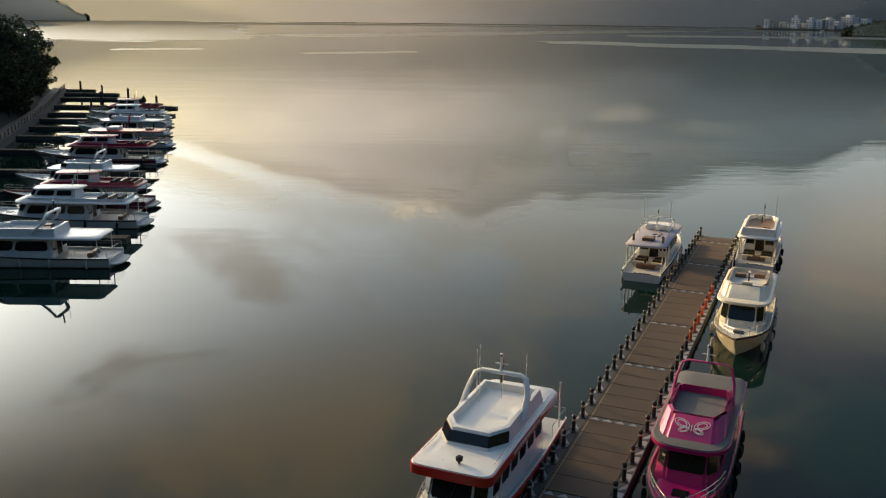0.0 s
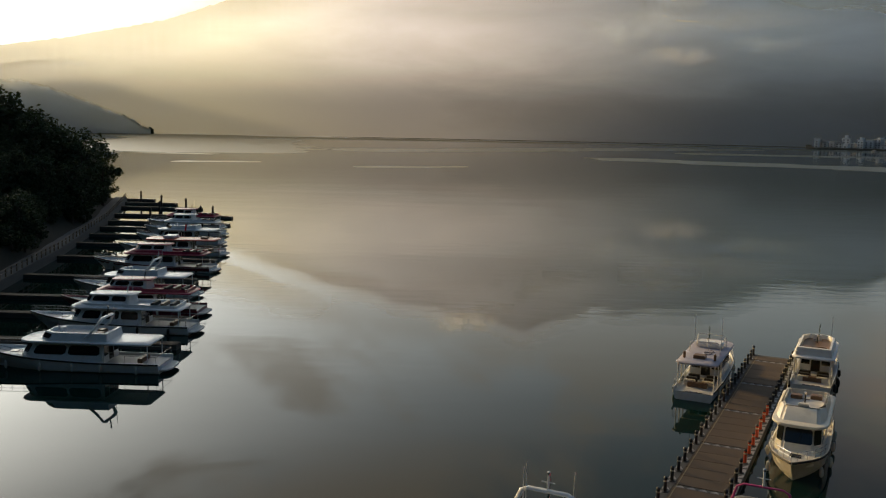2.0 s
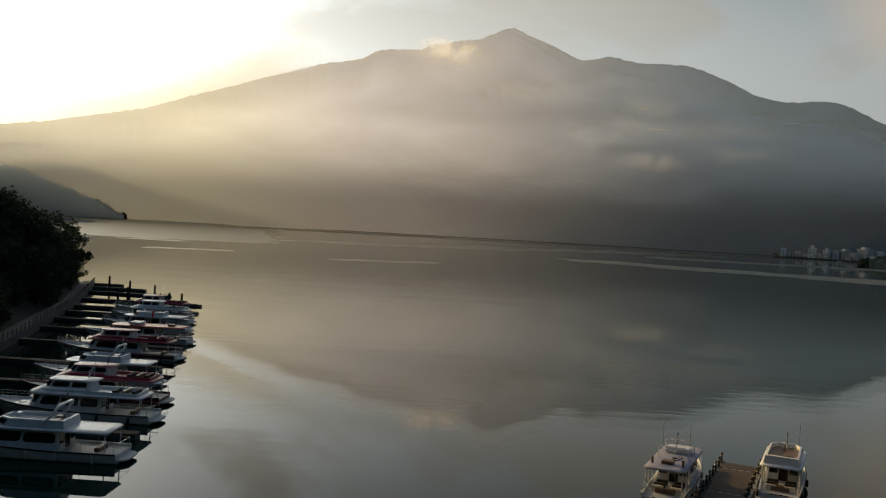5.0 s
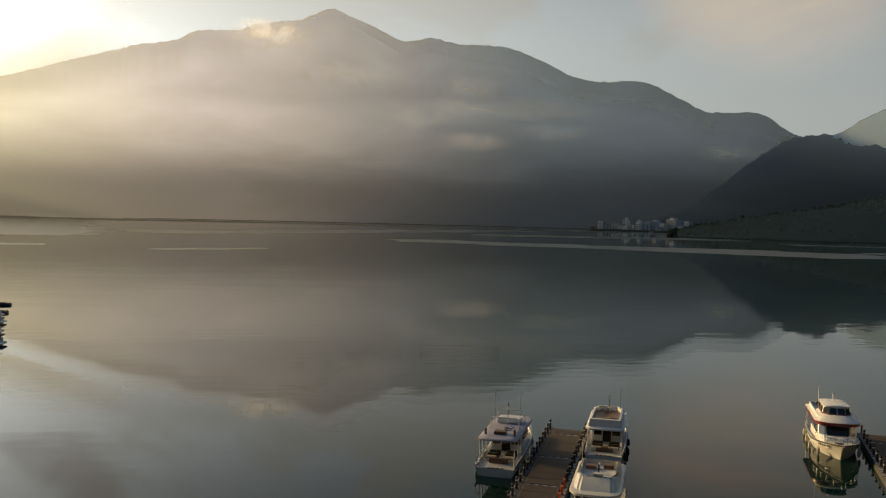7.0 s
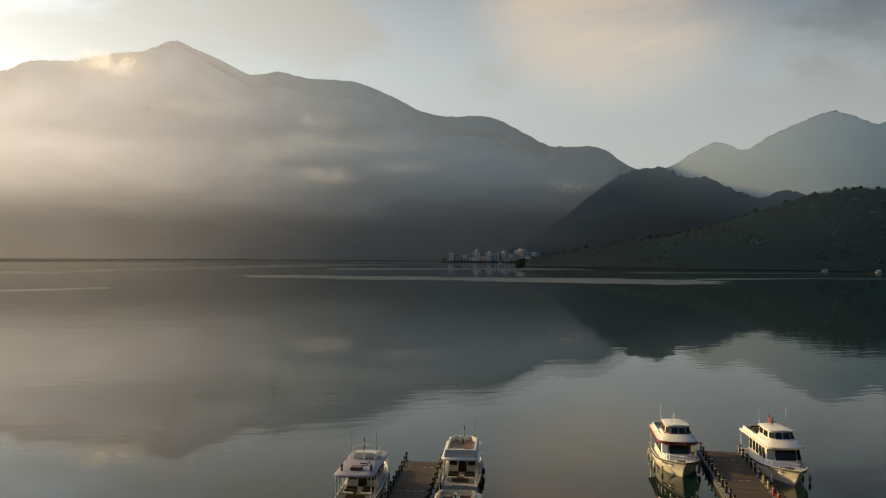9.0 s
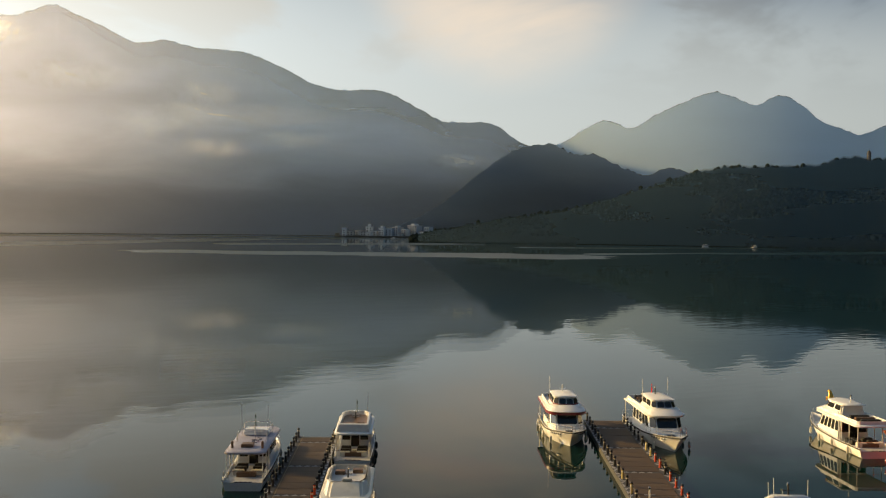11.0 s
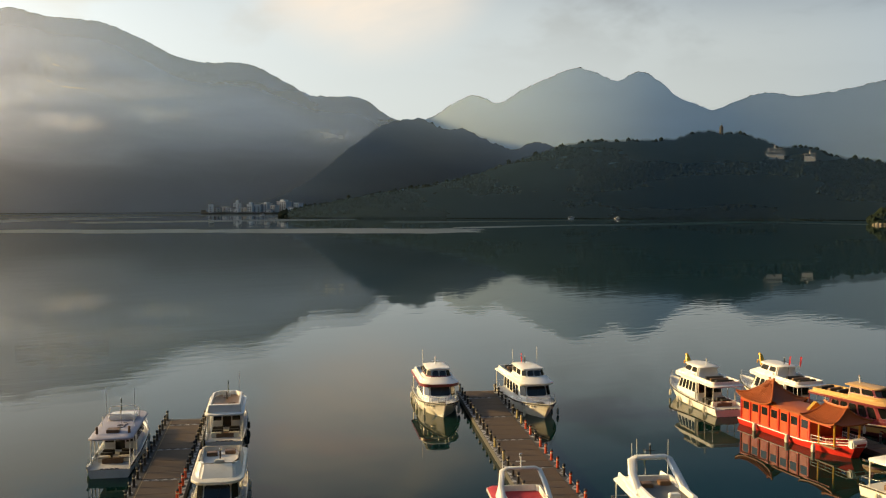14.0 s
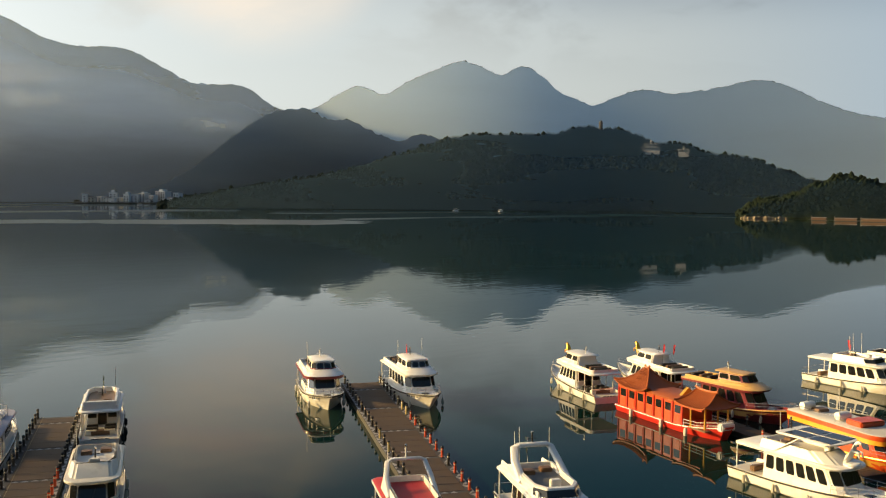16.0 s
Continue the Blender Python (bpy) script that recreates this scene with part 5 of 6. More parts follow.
    pts = [(hw, 0.21 * l, 1.45), (hw - 0.1, 0.33 * l, 1.5), (hw - 0.9, 0.46 * l, 1.85), (-hw + 0.9, 0.46 * l, 1.85), (-hw + 0.1, 0.33 * l, 1.5), (-hw, 0.21 * l, 1.45)]
    bm = sweep(bmesh.new(), pts, 0.03, sides=5)
    sweep(bm, [(px, py, pz - 0.3) for px, py, pz in pts], 0.022, sides=5)
    rail = part("bow_rail", bm, WHITE, boat)
    bm = sweep(bmesh.new(), [(0, 0, -0.6), (0, 0, 0)], 0.025, sides=5)
    st = part("stanchion", bm, WHITE, rail)
    st.location = pts[0]
    for p in pts[1:]:
        again(st, Matrix.Translation(p))
    part("bow_block", box(bmesh.new(), -0.9, 0.9, 0.445 * l, 0.49 * l, 1.0, 1.75, 0.12), WHITE, boat, "white bow locker")
    bm = lathe(bmesh.new(), [(0.03, 0.5), (0.16, 0.4), (0.2, 0.1), (0.2, -0.3), (0.05, -0.5)], 8)
    f = part("fender", bm, FENDER, boat)
    f.location = (b + 0.12, 0.02 * l, 0.35)
    for px, py in ((b + 0.12, 0.26 * l), (-b - 0.12, 0.02 * l), (-b - 0.12, 0.26 * l), (b + 0.12, -0.3 * l)):
        again(f, Matrix.Translation((px, py, 0.35)))
    return boat


temple_boat("vermilion pleasure boat with tiled upturned roofs and mirrored hull", 79.7, 58.2, 193, 15.4, 4.3)

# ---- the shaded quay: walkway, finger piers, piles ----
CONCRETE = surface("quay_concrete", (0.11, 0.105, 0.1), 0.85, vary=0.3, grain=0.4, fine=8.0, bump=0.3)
RAILPAINT = surface("weathered_handrail", (0.16, 0.12, 0.08), 0.7, vary=0.25)
SHORE = [(-46, 20), (-58, 82), (-67, 113), (-76, 155), (-90, 208), (-108, 264), (-122, 288), (-150, 304), (-215, 318), (-330, 330)]


def shore_at(s):
    s = min(max(s, 0.0), len(SHORE) - 1.001)
    i = int(s)
    f = s - i
    return Vector(SHORE[i]).lerp(Vector(SHORE[i + 1]), f)


walkway = [shore_at(k * 0.25) for k in range(0, 21)]
verts, faces = [], []
for i, p in enumerate(walkway):
    d = (walkway[min(i + 1, 20)] - walkway[max(i - 1, 0)]).normalized()
    q = Vector((d.y, -d.x))
    for off, z in ((1.2, -0.5), (1.2, 1.5), (-2.0, 1.5), (-2.0, -0.5)):
        e = p + q * off
        verts.append((e.x, e.y, z))
for i in range(20):
    for k in range(3):
        a = 4 * i + k
        faces.append((a, a + 1, a + 5, a + 4))
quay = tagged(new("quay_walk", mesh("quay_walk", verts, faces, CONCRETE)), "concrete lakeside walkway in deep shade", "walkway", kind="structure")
fence = tagged(new("railing"), "weathered handrail along the lakeside walkway", "railing")
bm, line_pts = bmesh.new(), []
for i in range(81):
    p = shore_at(i * 0.0625)
    d = (shore_at(i * 0.0625 + 0.05) - shore_at(i * 0.0625 - 0.05 if i else 0)).normalized()
    q = p + Vector((d.y, -d.x)) * 1.0
    line_pts.append((q.x, q.y, 2.6))
for k, drop in enumerate((0.0, 0.45)):
    part("handrail", sweep(bmesh.new(), [(px, py, pz - drop) for px, py, pz in line_pts], 0.06, sides=5), RAILPAINT, fence)
rail_post = part("rail_post", box(bmesh.new(), -0.09, 0.09, -0.09, 0.09, 1.5, 2.66, 0.02), RAILPAINT, fence)
rail_post.location = (line_pts[0][0], line_pts[0][1], 0)
for px, py, pz in line_pts[1:]:
    again(rail_post, Matrix.Translation((px, py, 0)))

PILEWOOD = surface("tarred_timber", (0.03, 0.026, 0.022), 0.8, vary=0.3)
for fy, fx in ((94.5, -33), (107.6, -36), (118.5, -40), (134.5, -44), (154, -47), (171, -52), (185, -57), (198, -60), (209.8, -60.8), (226.0, -64.8), (245.5, -78.6), (258.5, -90.0), (269.5, -100.5)):
    left = min(SHORE, key=lambda p: abs(p[1] - fy))
    for a, c in zip(SHORE, SHORE[1:]):
        if a[1] <= fy <= c[1]:
            left = (a[0] + (c[0] - a[0]) * (fy - a[1]) / (c[1] - a[1]), fy)
    plain_pier("finger_pier", "narrow floating finger pier in shade", left[0] + 1.0, fy, fx, fy, 1.5, 0.6)
pile_one = None
for px, py in ((-90.5, 247.6), (-80.8, 239), (-67.5, 219.0), (-70.5, 219.0), (-69.8, 211.3), (-101.0, 260.2), (-84.0, 228.5), (-80, 211.5)):
    if pile_one is None:
        pile_one = tagged(new("mooring_pile"), "dark tarred mooring pile with pointed cap", "pile", "mooring piles")
        part("shaft", lathe(bmesh.new(), [(0.3, -2.0), (0.28, 3.2)], 10), PILEWOOD, pile_one)
        part("cap", lathe(bmesh.new(), [(0.33, 3.2), (0.33, 3.35), (0.05, 3.8)], 10), PILEWOOD, pile_one)
        pile_one.location = (px, py, 0)
    else:
        copy_thing(pile_one, pose(px, py, 0))
banner = tagged(new("banner"), "blue upright banner with pale bars on the quay", "banner")
banner.matrix_basis = pose(-62.6, 101.5, 1.5, 0, 0, 20)
part("pole", sweep(bmesh.new(), [(-0.75, 0, 0), (-0.75, 0, 3.3)], 0.04), STEEL, banner)
cloth = part("cloth", box(bmesh.new(), -0.7, 0.7, -0.03, 0.03, 0.3, 3.2, 0.01), BLUE, banner)
for i in range(5):
    part("pale_bar", box(bmesh.new(), -0.35, 0.35, -0.045, -0.03, 0.6 + i * 0.5, 0.9 + i * 0.5), PALEINK, cloth)


# ---- wooded headland ----
def leaf_material():
    m = bpy.data.materials.new("broad_leaves")
    m.use_nodes = True
    k = Nodes(m.node_tree)
    each = k("ShaderNodeNewGeometry").outputs["Random Per Island"]
    tone = k.blend(each, (0.02, 0.035, 0.01, 1), (0.05, 0.07, 0.022, 1))
    k("ShaderNodeOutputMaterial", {0: k("ShaderNodeMixShader", {0: 0.25, 1: k("ShaderNodeBsdfPrincipled", {"Base Color": tone, "Roughness": 0.6}).outputs[0], 2: k("ShaderNodeBsdfTranslucent", {0: tone}).outputs[0]}).outputs[0]})
    return m


LEAF = leaf_material()
BARK = surface("tree_bark", (0.07, 0.055, 0.04), 0.95, vary=0.3, fine=18.0, bump=0.6)


def tree(label, high, spread, seed, clumps=34, leaves=60):
    rnd = random.Random(seed)
    ob = tagged(new("tree"), label, "tree", "trees on the headland")
    bm = bmesh.new()
    lean = Vector((rnd.uniform(-0.8, 0.8), rnd.uniform(-0.8, 0.8), 0))
    spine = [Vector((0, 0, -0.6)) + lean * f * f + Vector((0, 0, high * 0.8 * f)) for f in (0, 0.2, 0.45, 0.7, 1.0)]

    def limb(path, r0, r1):
        rings = []
        for i, p in enumerate(path):
            r = r0 + (r1 - r0) * i / (len(path) - 1)
            rings.append([(p.x + r * math.cos(math.pi * k / 3), p.y + r * math.sin(math.pi * k / 3), p.z) for k in range(6)])
        ring_mesh(bm, rings)

    limb(spine, 0.035 * high, 0.008 * high)
    tips = []
    for i in range(11):
        f = 0.3 + 0.65 * i / 10
        base = spine[0].lerp(spine[-1], f)
        a = i * 2.4 + rnd.uniform(-0.4, 0.4)
        reach = spread * (1.05 - 0.55 * abs(f - 0.5)) * rnd.uniform(0.6, 1.0)
        end = base + Vector((math.cos(a) * reach, math.sin(a) * reach, high * rnd.uniform(0.06, 0.2)))
        limb([base, base.lerp(end, 0.5) + Vector((0, 0, 0.4)), end], 0.011 * high, 0.004 * high)
        tips += [end, base.lerp(end, 0.6)]
    tips.append(spine[-1] + Vector((0, 0, high * 0.1)))
    part("trunk", bm, BARK, ob)
    verts, faces = [], []
    for c in range(clumps):
        mid = tips[c % len(tips)] + Vector((rnd.gauss(0, 0.5), rnd.gauss(0, 0.5), rnd.gauss(0.2, 0.4)))
        size = spread * rnd.uniform(0.22, 0.38)
        for i in range(leaves):
            way = Vector((rnd.gauss(0, 1), rnd.gauss(0, 1), rnd.gauss(0, 0.6))).normalized() * size * rnd.uniform(0.5, 1.0)
            p = mid + way
            a = Vector((rnd.gauss(0, 1), rnd.gauss(0, 1), rnd.gauss(0, 0.5))).normalized() * rnd.uniform(0.22, 0.42)
            bb = a.cross(Vector((rnd.gauss(0, 1), rnd.gauss(0, 1), rnd.gauss(0, 1)))).normalized() * rnd.uniform(0.12, 0.22)
            k = len(verts)
            verts += [p - a, p + bb, p + a, p - bb]
            faces.append((k, k + 1, k + 2, k + 3))
    crown = new("crown", mesh("crown", [tuple(v) for v in verts], faces, LEAF))
    crown.parent = ob
    return ob


# the south end, out of view, is raised to shade the near boats
RISE = [(0, 40), (1, 40), (2.3, 36), (2.7, 20), (3.1, 11), (3.6, 15), (4, 17), (4.45, 9), (4.7, 5.5), (5, 2.2), (6, 2.0), (7, 3.0), (9, 6)]


def inland(s, d):
    """A point d metres behind the walkway."""
    p, q = shore_at(s), shore_at(s + 0.03)
    w = (q - p).normalized()
    e = p + Vector((-w.y, w.x)) * d
    z = 1.2 + curve(RISE, s) * (1 - math.exp(-max(d - 2, 0) / 14.0)) + 0.8 * noise.noise(Vector((e.x, e.y, 0)) / 9.0) * min(d / 8, 1)
    return Vector((e.x, e.y, z))


verts, faces = [], []
cols = [1.0, 2.5, 5, 9, 14, 20, 28, 40, 60, 90, 130]
steps = 150
for i in range(steps + 1):
    s = 9.0 * i / steps * 0.985
    for d in cols:
        verts.append(tuple(inland(s, d)))
    verts[-len(cols)] = (*verts[-len(cols)][:2], -0.8 if s > 5.0 else 1.3)
for i in range(steps):
    for j in range(len(cols) - 1):
        a = i * len(cols) + j
        faces.append((a, a + 1, a + len(cols) + 1, a + len(cols)))
tagged(new("headland", mesh("headland", verts, faces, EARTH, True)), "steep earth bank of the wooded headland", "hill", kind="structure")

TREES = [tree("broadleaf tree with dark dense crown on the headland", 13.0, 4.2, 11), tree("leaning broadleaf tree with layered crown", 11.0, 4.6, 12), tree("tall dark tree with uneven crown", 15.0, 4.0, 13),
         tree("small bushy tree on the bank", 7.0, 3.2, 14), tree("open-branched tree at the tip of the headland", 12.0, 4.4, 15, clumps=24, leaves=44)]
rnd = random.Random(5)
unused = set(range(5))


def plant(kind, p, scale):
    if kind in unused:
        unused.discard(kind)
        TREES[kind].matrix_basis = Matrix.LocRotScale(p, Euler((0, 0, rnd.uniform(0, 6.28))), (scale,) * 3)
    else:
        twin = copy_thing(TREES[kind], Matrix.Identity(4))
        twin.matrix_basis = Matrix.LocRotScale(p, Euler((0, 0, rnd.uniform(0, 6.28))), (scale,) * 3)


def skyline(p, top):
    """Scale for a tree at p whose crown ends at that rise above the eye."""
    return max(EYE[2] + math.hypot(p.x, p.y) * math.tan(radians(top)) - p.z, 1.5)


OUTLINE = [(-40, 6.0), (-30.5, 3.4), (-29.8, 2.7), (-28.6, 1.1), (-27.6, 0.9), (-26.9, 0.4), (-26, 0.1), (-25.3, -0.7), (-24.9, -1.2), (-24.1, -0.4), (-23.3, -1.5), (-22.8, -2.1), (-22.2, -3.5), (-21.6, -4.4), (-20, -4.6)]
HIGH = [13.0 * 0.95, 11.0 * 0.95, 15.0 * 0.95, 7.0 * 0.97, 12.0 * 0.95]
for i in range(150):
    s = rnd.uniform(0.2, 5.1)
    d = rnd.choice((4, 7, 11, 16, 22, 30, 38)) + rnd.uniform(-1.5, 1.5)
    p = inland(s, d)
    az = math.degrees(math.atan2(p.x, p.y))
    room = skyline(p, curve(OUTLINE, az) - 0.15)
    kind = rnd.choice((0, 1, 2, 0, 3, 4))
    want = HIGH[kind] * rnd.uniform(0.75, 1.15) * (0.7 if 2.2 < s < 3.6 else 1.0)
    if room < 2.2:
        continue
    plant(kind, p - Vector((0, 0, 0.3)), min(want, room) / HIGH[kind])
# trees that make the skyline of the headland
GROUND = [inland(k * 0.05, d) for k in range(40, 104) for d in (3, 6, 9, 13, 18, 24, 30, 38)]
for i in range(16):
    az = -30.8 + i * 0.5
    near = [p for p in GROUND if abs(math.degrees(math.atan2(p.x, p.y)) - az) < 0.22]
    if not near:
        continue
    p = max(near, key=lambda q: q.z)
    top = min(curve(OUTLINE, az), curve(OUTLINE, az + 0.35) + 0.35)
    kind = (2, 0, 1, 4)[i % 4]
    plant(kind, p - Vector((0, 0, 0.3)), max(skyline(p, top), 2.5) / HIGH[kind])
# undergrowth down to the walkway
for i in range(150):
    p = inland(rnd.uniform(1.7, 5.0), rnd.uniform(2.6, 15.0))
    room = skyline(p, curve(OUTLINE, math.degrees(math.atan2(p.x, p.y)) + 0.6) - 0.1)
    if room > 2.0:
        plant(3, p - Vector((0, 0, 0.6)), min(rnd.uniform(3.0, 5.5), room) / HIGH[3])


# ---- lakeside town across the water ----
WALLS = [surface("pale_render", (0.8, 0.8, 0.78), 0.85, vary=0.2, grain=0.1, fine=0.8), surface("grey_render", (0.6, 0.61, 0.62), 0.85, vary=0.2, grain=0.1, fine=0.8),
         surface("warm_render", (0.68, 0.64, 0.58), 0.85, vary=0.2, grain=0.1, fine=0.8)]
ROOFING = surface("town_roofing", (0.3, 0.28, 0.27), 0.8, vary=0.2, grain=0.2)
TOWNGLASS = surface("town_window_glass", (0.05, 0.055, 0.06), 0.2, vary=0.2, bump=0.0)
# low shelf of land under the town
verts, faces = [], []
for i in range(61):
    az = 17.9 + i * 0.11
    for r, z in ((1530, -1), (1533, 1.6), (1600, 3.0), (1700, 6.0)):
        verts.append((*spot(az, r + 6 * noise.noise(Vector((az, 0, 0)))), z))
for i in range(60):
    for k in range(3):
        a = 4 * i + k
        faces.append((a, a + 1, a + 5, a + 4))
tagged(new("shore_town", mesh("shore_town", verts, faces, EARTH)), "low shore under the lakeside town", "shore", kind="structure")


def town_house(label, az, r, wide, high, deep, wall, pitched=False, penthouse=0.0, turn=0.0):
    ob = tagged(new("building"), label, "building", "buildings of the lakeside town")
    x, y = spot(az, r)
    ob.matrix_basis = pose(x, y, 1.5, 0, 0, -az + turn - 22 - 16 * math.sin(az * 37.0))
    wide, high = wide * 0.74, high * 0.64
    w = wide / 2
    body = part("wall", box(bmesh.new(), -w, w, 0, deep, -1.0, high), WALLS[wall], ob)
    floors = max(int(high / 3.4), 1)
    bays = max(int(wide / 4.2), 1)
    pane = None
    for f in range(floors):
        for k in range(bays):
            px, pz = -w + wide * (k + 0.5) / bays, 1.2 + f * 3.4
            if pane is None:
                pane = part("window", box(bmesh.new(), -1.25, 1.25, -0.12, 0.1, 0, 1.7), TOWNGLASS, body)
                pane.location = (px, 0, pz)
            else:
                again(pane, Matrix.Translation((px, 0, pz)))
        part("balcony", box(bmesh.new(), -w - 0.2, w + 0.2, -0.9, 0.05, 0.4 + f * 3.4, 0.75 + f * 3.4), WALLS[wall], body)
    if pitched:
        bm = bmesh.new()
        ring_mesh(bm, [[(-w - 0.8, -0.8, high), (w + 0.8, -0.8, high), (0, -0.8, high + wide * 0.22)], [(-w - 0.8, deep + 0.8, high), (w + 0.8, deep + 0.8, high), (0, deep + 0.8, high + wide * 0.22)]])
        part("roof", bm, ROOFING, ob)
    else:
        part("roof", box(bmesh.new(), -w - 0.6, w + 0.6, -0.6, deep + 0.6, high, high + 0.9), WALLS[(wall + 1) % 3], ob)
    if penthouse:
        part("stair_tower", box(bmesh.new(), -w * 0.4, w * 0.35, 2, deep - 2, high + 0.9, high + penthouse), WALLS[0], ob)
    return ob


for az, r, wide, high, deep, wall, kw in [
        (18.45, 1545, 9, 20, 12, 0, {}), (18.8, 1560, 15, 12, 12, 2, dict(pitched=True)), (19.25, 1570, 11, 13, 12, 1, {}), (19.62, 1562, 13, 11, 12, 0, dict(pitched=True)), (19.98, 1575, 15, 23, 14, 0, dict(penthouse=5)),
        (19.95, 1545, 10, 9, 10, 0, {}), (20.3, 1560, 11, 11, 10, 2, {}), (20.72, 1552, 12, 20, 14, 0, dict(penthouse=4)), (21.15, 1556, 17, 20, 14, 1, {}), (21.6, 1560, 15, 22, 14, 1, dict(penthouse=3)),
        (22.1, 1552, 12, 17, 12, 2, {}), (22.62, 1565, 25, 27, 16, 1, dict(penthouse=4)), (23.15, 1556, 12, 12, 12, 0, dict(pitched=True)), (23.5, 1568, 13, 24, 13, 0, {}), (23.85, 1550, 10, 9, 10, 2, dict(pitched=True)),
        (22.9, 1545, 12, 8, 8, 0, {}), (21.9, 1543, 10, 7, 8, 1, dict(pitched=True))]:
    town_house("pale multi-storey building on the misty far shore" if high > 15 else "small pale house on the misty far shore", az, r, wide, high, deep, wall, **kw)


# ---- buildings on the low wooded hill ----
STONE = surface("weathered_tower_stone", (0.06, 0.062, 0.065), 0.9, vary=0.2, grain=0.2)
tower = tagged(new("tower"), "tall pagoda tower on the wooded hilltop", "tower")
x, y = spot(49.02, 1385)
tower.matrix_basis = pose(x, y, 104, 0, 0, 20)
part("shaft", lathe(bmesh.new(), [(3.2, -14), (3.0, 4), (2.6, 22), (2.3, 23)], 8), STONE, tower)
for i in range(5):
    part("eave", lathe(bmesh.new(), [(3.1 - 0.1 * i, 6 + i * 3.6), (4.0 - 0.15 * i, 5.8 + i * 3.6), (3.0 - 0.1 * i, 6.9 + i * 3.6)], 8), STONE, tower)
part("finial", lathe(bmesh.new(), [(2.4, 23), (0.9, 24.6), (0.2, 25.2), (0.15, 27.5)], 8), STONE, tower)
hall = tagged(new("building"), "long low hall beside the hilltop tower", "building", "hilltop buildings")
x, y = spot(48.0, 1392)
hall.matrix_basis = pose(x, y, 100, 0, 0, -48)
part("wall", box(bmesh.new(), -22, 22, 0, 10, -6, 12.5), WALLS[1], hall)
part("roof", box(bmesh.new(), -23, 23, -1, 11, 12.5, 14.0), ROOFING, hall)


def pavilion(label, az, r, z, wide, tiers):
    ob = tagged(new("building"), label, "building", "hilltop buildings")
    x, y = spot(az, r)
    ob.matrix_basis = pose(x, y, z, 0, 0, -az)
    for i in range(tiers):
        w = wide / 2 * (1 - 0.3 * i)
        part("wall", box(bmesh.new(), -w, w, -4, 6, i * 4.6 - (6 if not i else 0), i * 4.6 + 3.4), WALLS[0], ob)
        part("roof", box(bmesh.new(), -w - 1.6, w + 1.6, -5.6, 7.6, i * 4.6 + 3.4, i * 4.6 + 4.2, 0.2), WALLS[0], ob)
        part("window_band", box(bmesh.new(), -w + 1, w - 1, -4.1, -3.8, i * 4.6 + 1.0, i * 4.6 + 2.6), TOWNGLASS, ob)
    part("spire", lathe(bmesh.new(), [(1.2, tiers * 4.6 - 0.6), (0.8, tiers * 4.6 + 2), (0.1, tiers * 4.6 + 5.5)], 8), WALLS[0], ob)
    return ob


pavilion("white tiered pavilion among trees on the hill", 52.0, 1345, 84.0, 24, 2)
pavilion("small white pavilion among trees on the hill", 53.9, 1340, 80.5, 14, 1)


# ---- woods on the nearer hills ----
def woods(name, label, hill, count, size, seed, rows):
    """Crowns crowded over a hill, one mesh."""
    rnd = random.Random(seed)
    src = bpy.data.objects[hill].data.vertices
    span = rows + 5
    tmp = bmesh.new()
    bmesh.ops.create_icosphere(tmp, subdivisions=1, radius=1.0)
    tmp.verts.ensure_lookup_table()
    shape = [v.co.copy() for v in tmp.verts]
    tris = [tuple(v.index for v in f.verts) for f in tmp.faces]
    tmp.free()
    total = len(src) // span
    verts, faces = [], []
    for _ in range(count):
        i, j = rnd.randrange(total - 1), int(rnd.uniform(2, rows + 1.2))
        p = src[i * span + min(j, span - 1)].co.lerp(src[(i + 1) * span + min(j + 1, span - 1)].co, rnd.random())
        r = size * rnd.uniform(0.6, 1.3)
        tall = rnd.uniform(0.8, 1.5)
        k = len(verts)
        for c in shape:
            w = 1 + 0.28 * noise.noise(c * 2.3 + p * 0.37)
            verts.append((p.x + c.x * r * w, p.y + c.y * r * w, p.z + c.z * r * tall * w + r * 0.35))
        faces += [(a + k, b + k, c + k) for a, b, c in tris]
    return tagged(new(name, mesh(name, verts, faces, NEAR_FOREST)), label, "woods", kind="stuff")


woods("woods_hill", "dense dark green woods on the low hill", "hill_near", 6500, 3.1, 31, 26)
woods("woods_point", "green trees on the small headland", "hill_point", 2600, 1.9, 32, 26)
woods("woods_spur", "misty woods on the far spur", "hill_spur", 1800, 5.0, 33, 26)

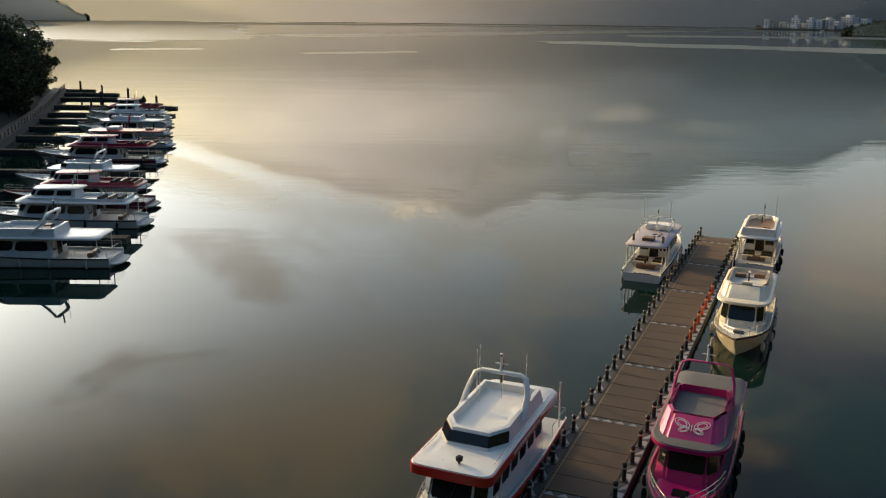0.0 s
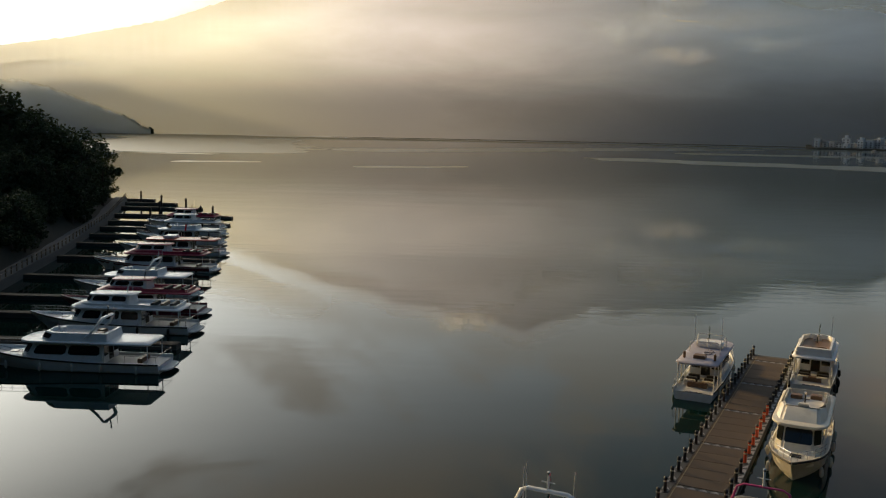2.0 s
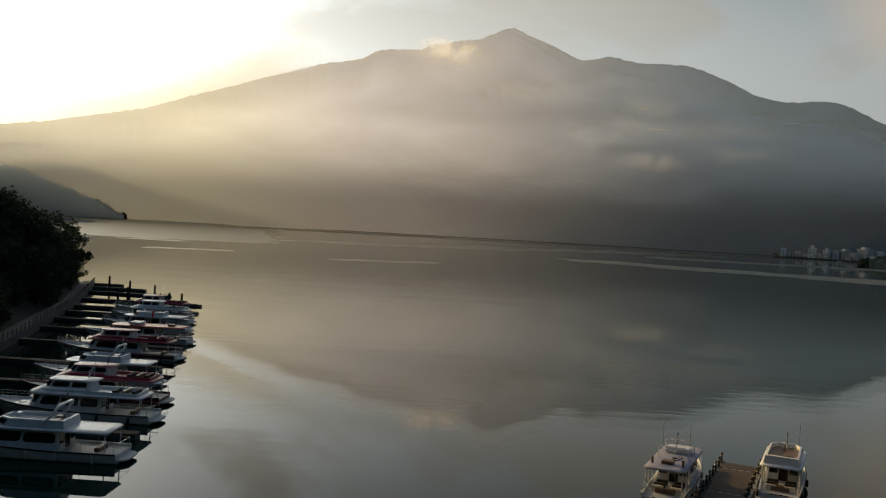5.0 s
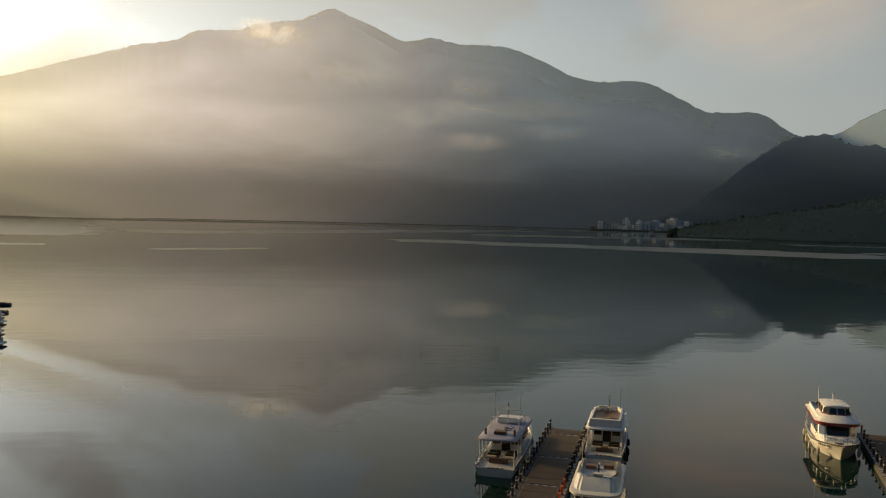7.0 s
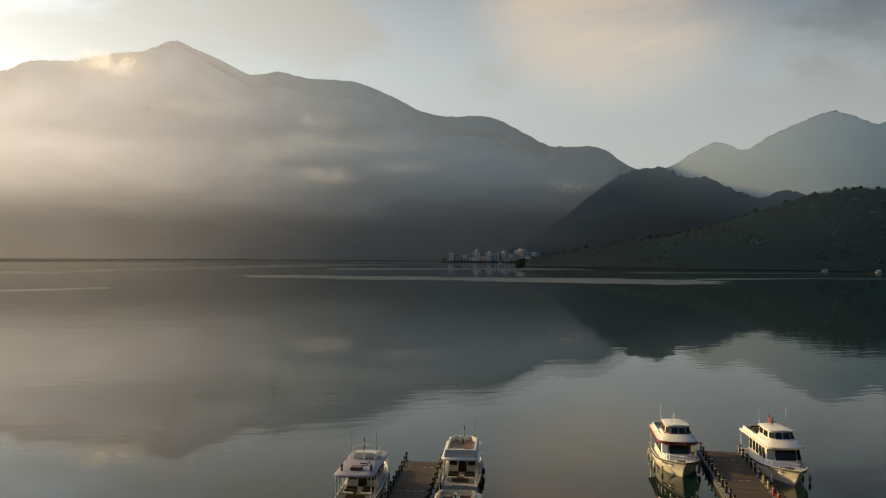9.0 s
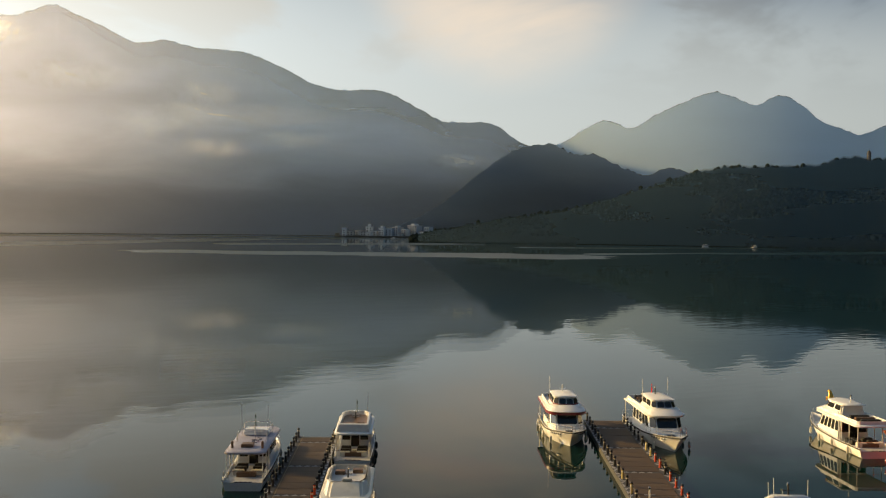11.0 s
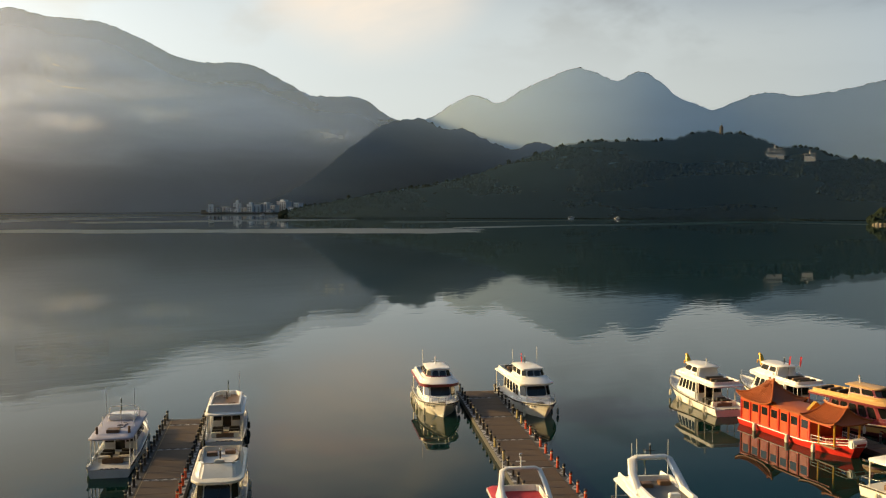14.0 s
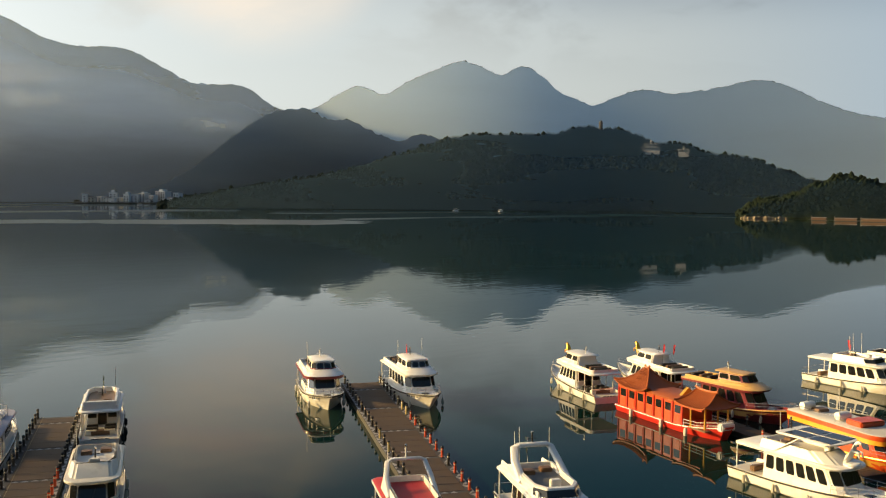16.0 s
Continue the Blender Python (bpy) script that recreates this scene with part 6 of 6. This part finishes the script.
# pale rock at the foot of the small headland
ROCK = surface("pale_shore_rock", (0.2, 0.17, 0.125), 0.9, vary=0.35, grain=0.3, fine=2.0, bump=0.5)
rnd = random.Random(9)
for i in range(14):
    x, y = spot(57.3 + i * 0.19, 952 + rnd.uniform(-2, 4))
    rock = tagged(new("rock"), "pale weathered rock at the water's edge", "rock", "rocks at the headland foot")
    rock.location = (x, y, 0)
    bm = bmesh.new()
    bmesh.ops.create_icosphere(bm, subdivisions=2, radius=1.0)
    for v in bm.verts:
        v.co = Vector((v.co.x * 2.6, v.co.y * 2.2, v.co.z * 2.4 + 0.5)) * (1 + 0.35 * noise.noise(v.co * 1.4 + Vector((i, 0, 0)))) * (0.6 + 0.5 * ((i * 37) % 10) / 10)
    part("boulder", bm, ROCK, rock)

# floating rafts with low sheds beyond the point
for az, r, wide in ((61.5, 925, 14), (62.9, 915, 20), (64.4, 905, 24)):
    raft = tagged(new("raft"), "low floating shed on the far side of the lake", "raft", "floating sheds")
    x, y = spot(az, r)
    raft.matrix_basis = pose(x, y, 0, 0, 0, -az)
    part("float", box(bmesh.new(), -wide / 2, wide / 2, 0, 5, -0.3, 0.6), FLOAT, raft)
    part("shed", box(bmesh.new(), -wide / 2 + 1, wide / 2 - 1, 0.6, 4.4, 0.6, 2.6), VARNISH, raft)
    part("roof", box(bmesh.new(), -wide / 2 + 0.4, wide / 2 - 0.4, 0.1, 4.9, 2.6, 3.0), ROOFING, raft)
    part("mast", sweep(bmesh.new(), [(-wide / 2 + 0.5, 1, 0.6), (-wide / 2 + 0.5, 1, 4.6)], 0.12), ROOFING, raft)

# ---- the pink boat's wing motif and fittings ----
def wing_motif(boat):
    """A pale outline of two wings on the sloping front of the upper bridge."""
    motif = new("wing_motif")
    motif.parent = boat
    motif.matrix_basis = pose(0, 1.9, 3.735, 26.3, 0, 180) @ Matrix.Scale(0.8, 4)
    for side in (1, -1):
        for k, (cx, cy, rx, ry, tilt) in enumerate(((0.62, 0.28, 0.52, 0.3, 0.5), (0.45, -0.22, 0.33, 0.2, -0.5))):
            for scale in (1.0, 0.62):
                pts = []
                for i in range(15):
                    a = 2 * math.pi * i / 14
                    px, py = rx * scale * math.cos(a), ry * scale * math.sin(a)
                    pts.append((side * (cx + px * math.cos(tilt) - py * math.sin(tilt)), cy + px * math.sin(tilt) + py * math.cos(tilt), 0.02))
                ob = part("wing_line", sweep(bmesh.new(), pts, 0.035, 0.012, 4), PALEINK, motif)
    part("body_line", sweep(bmesh.new(), [(0, -0.3, 0.02), (0, 0.25, 0.02)], 0.04, 0.012, 4), PALEINK, motif)
    return tagged(motif, "white outlined wing motif")


wing_motif(pink)
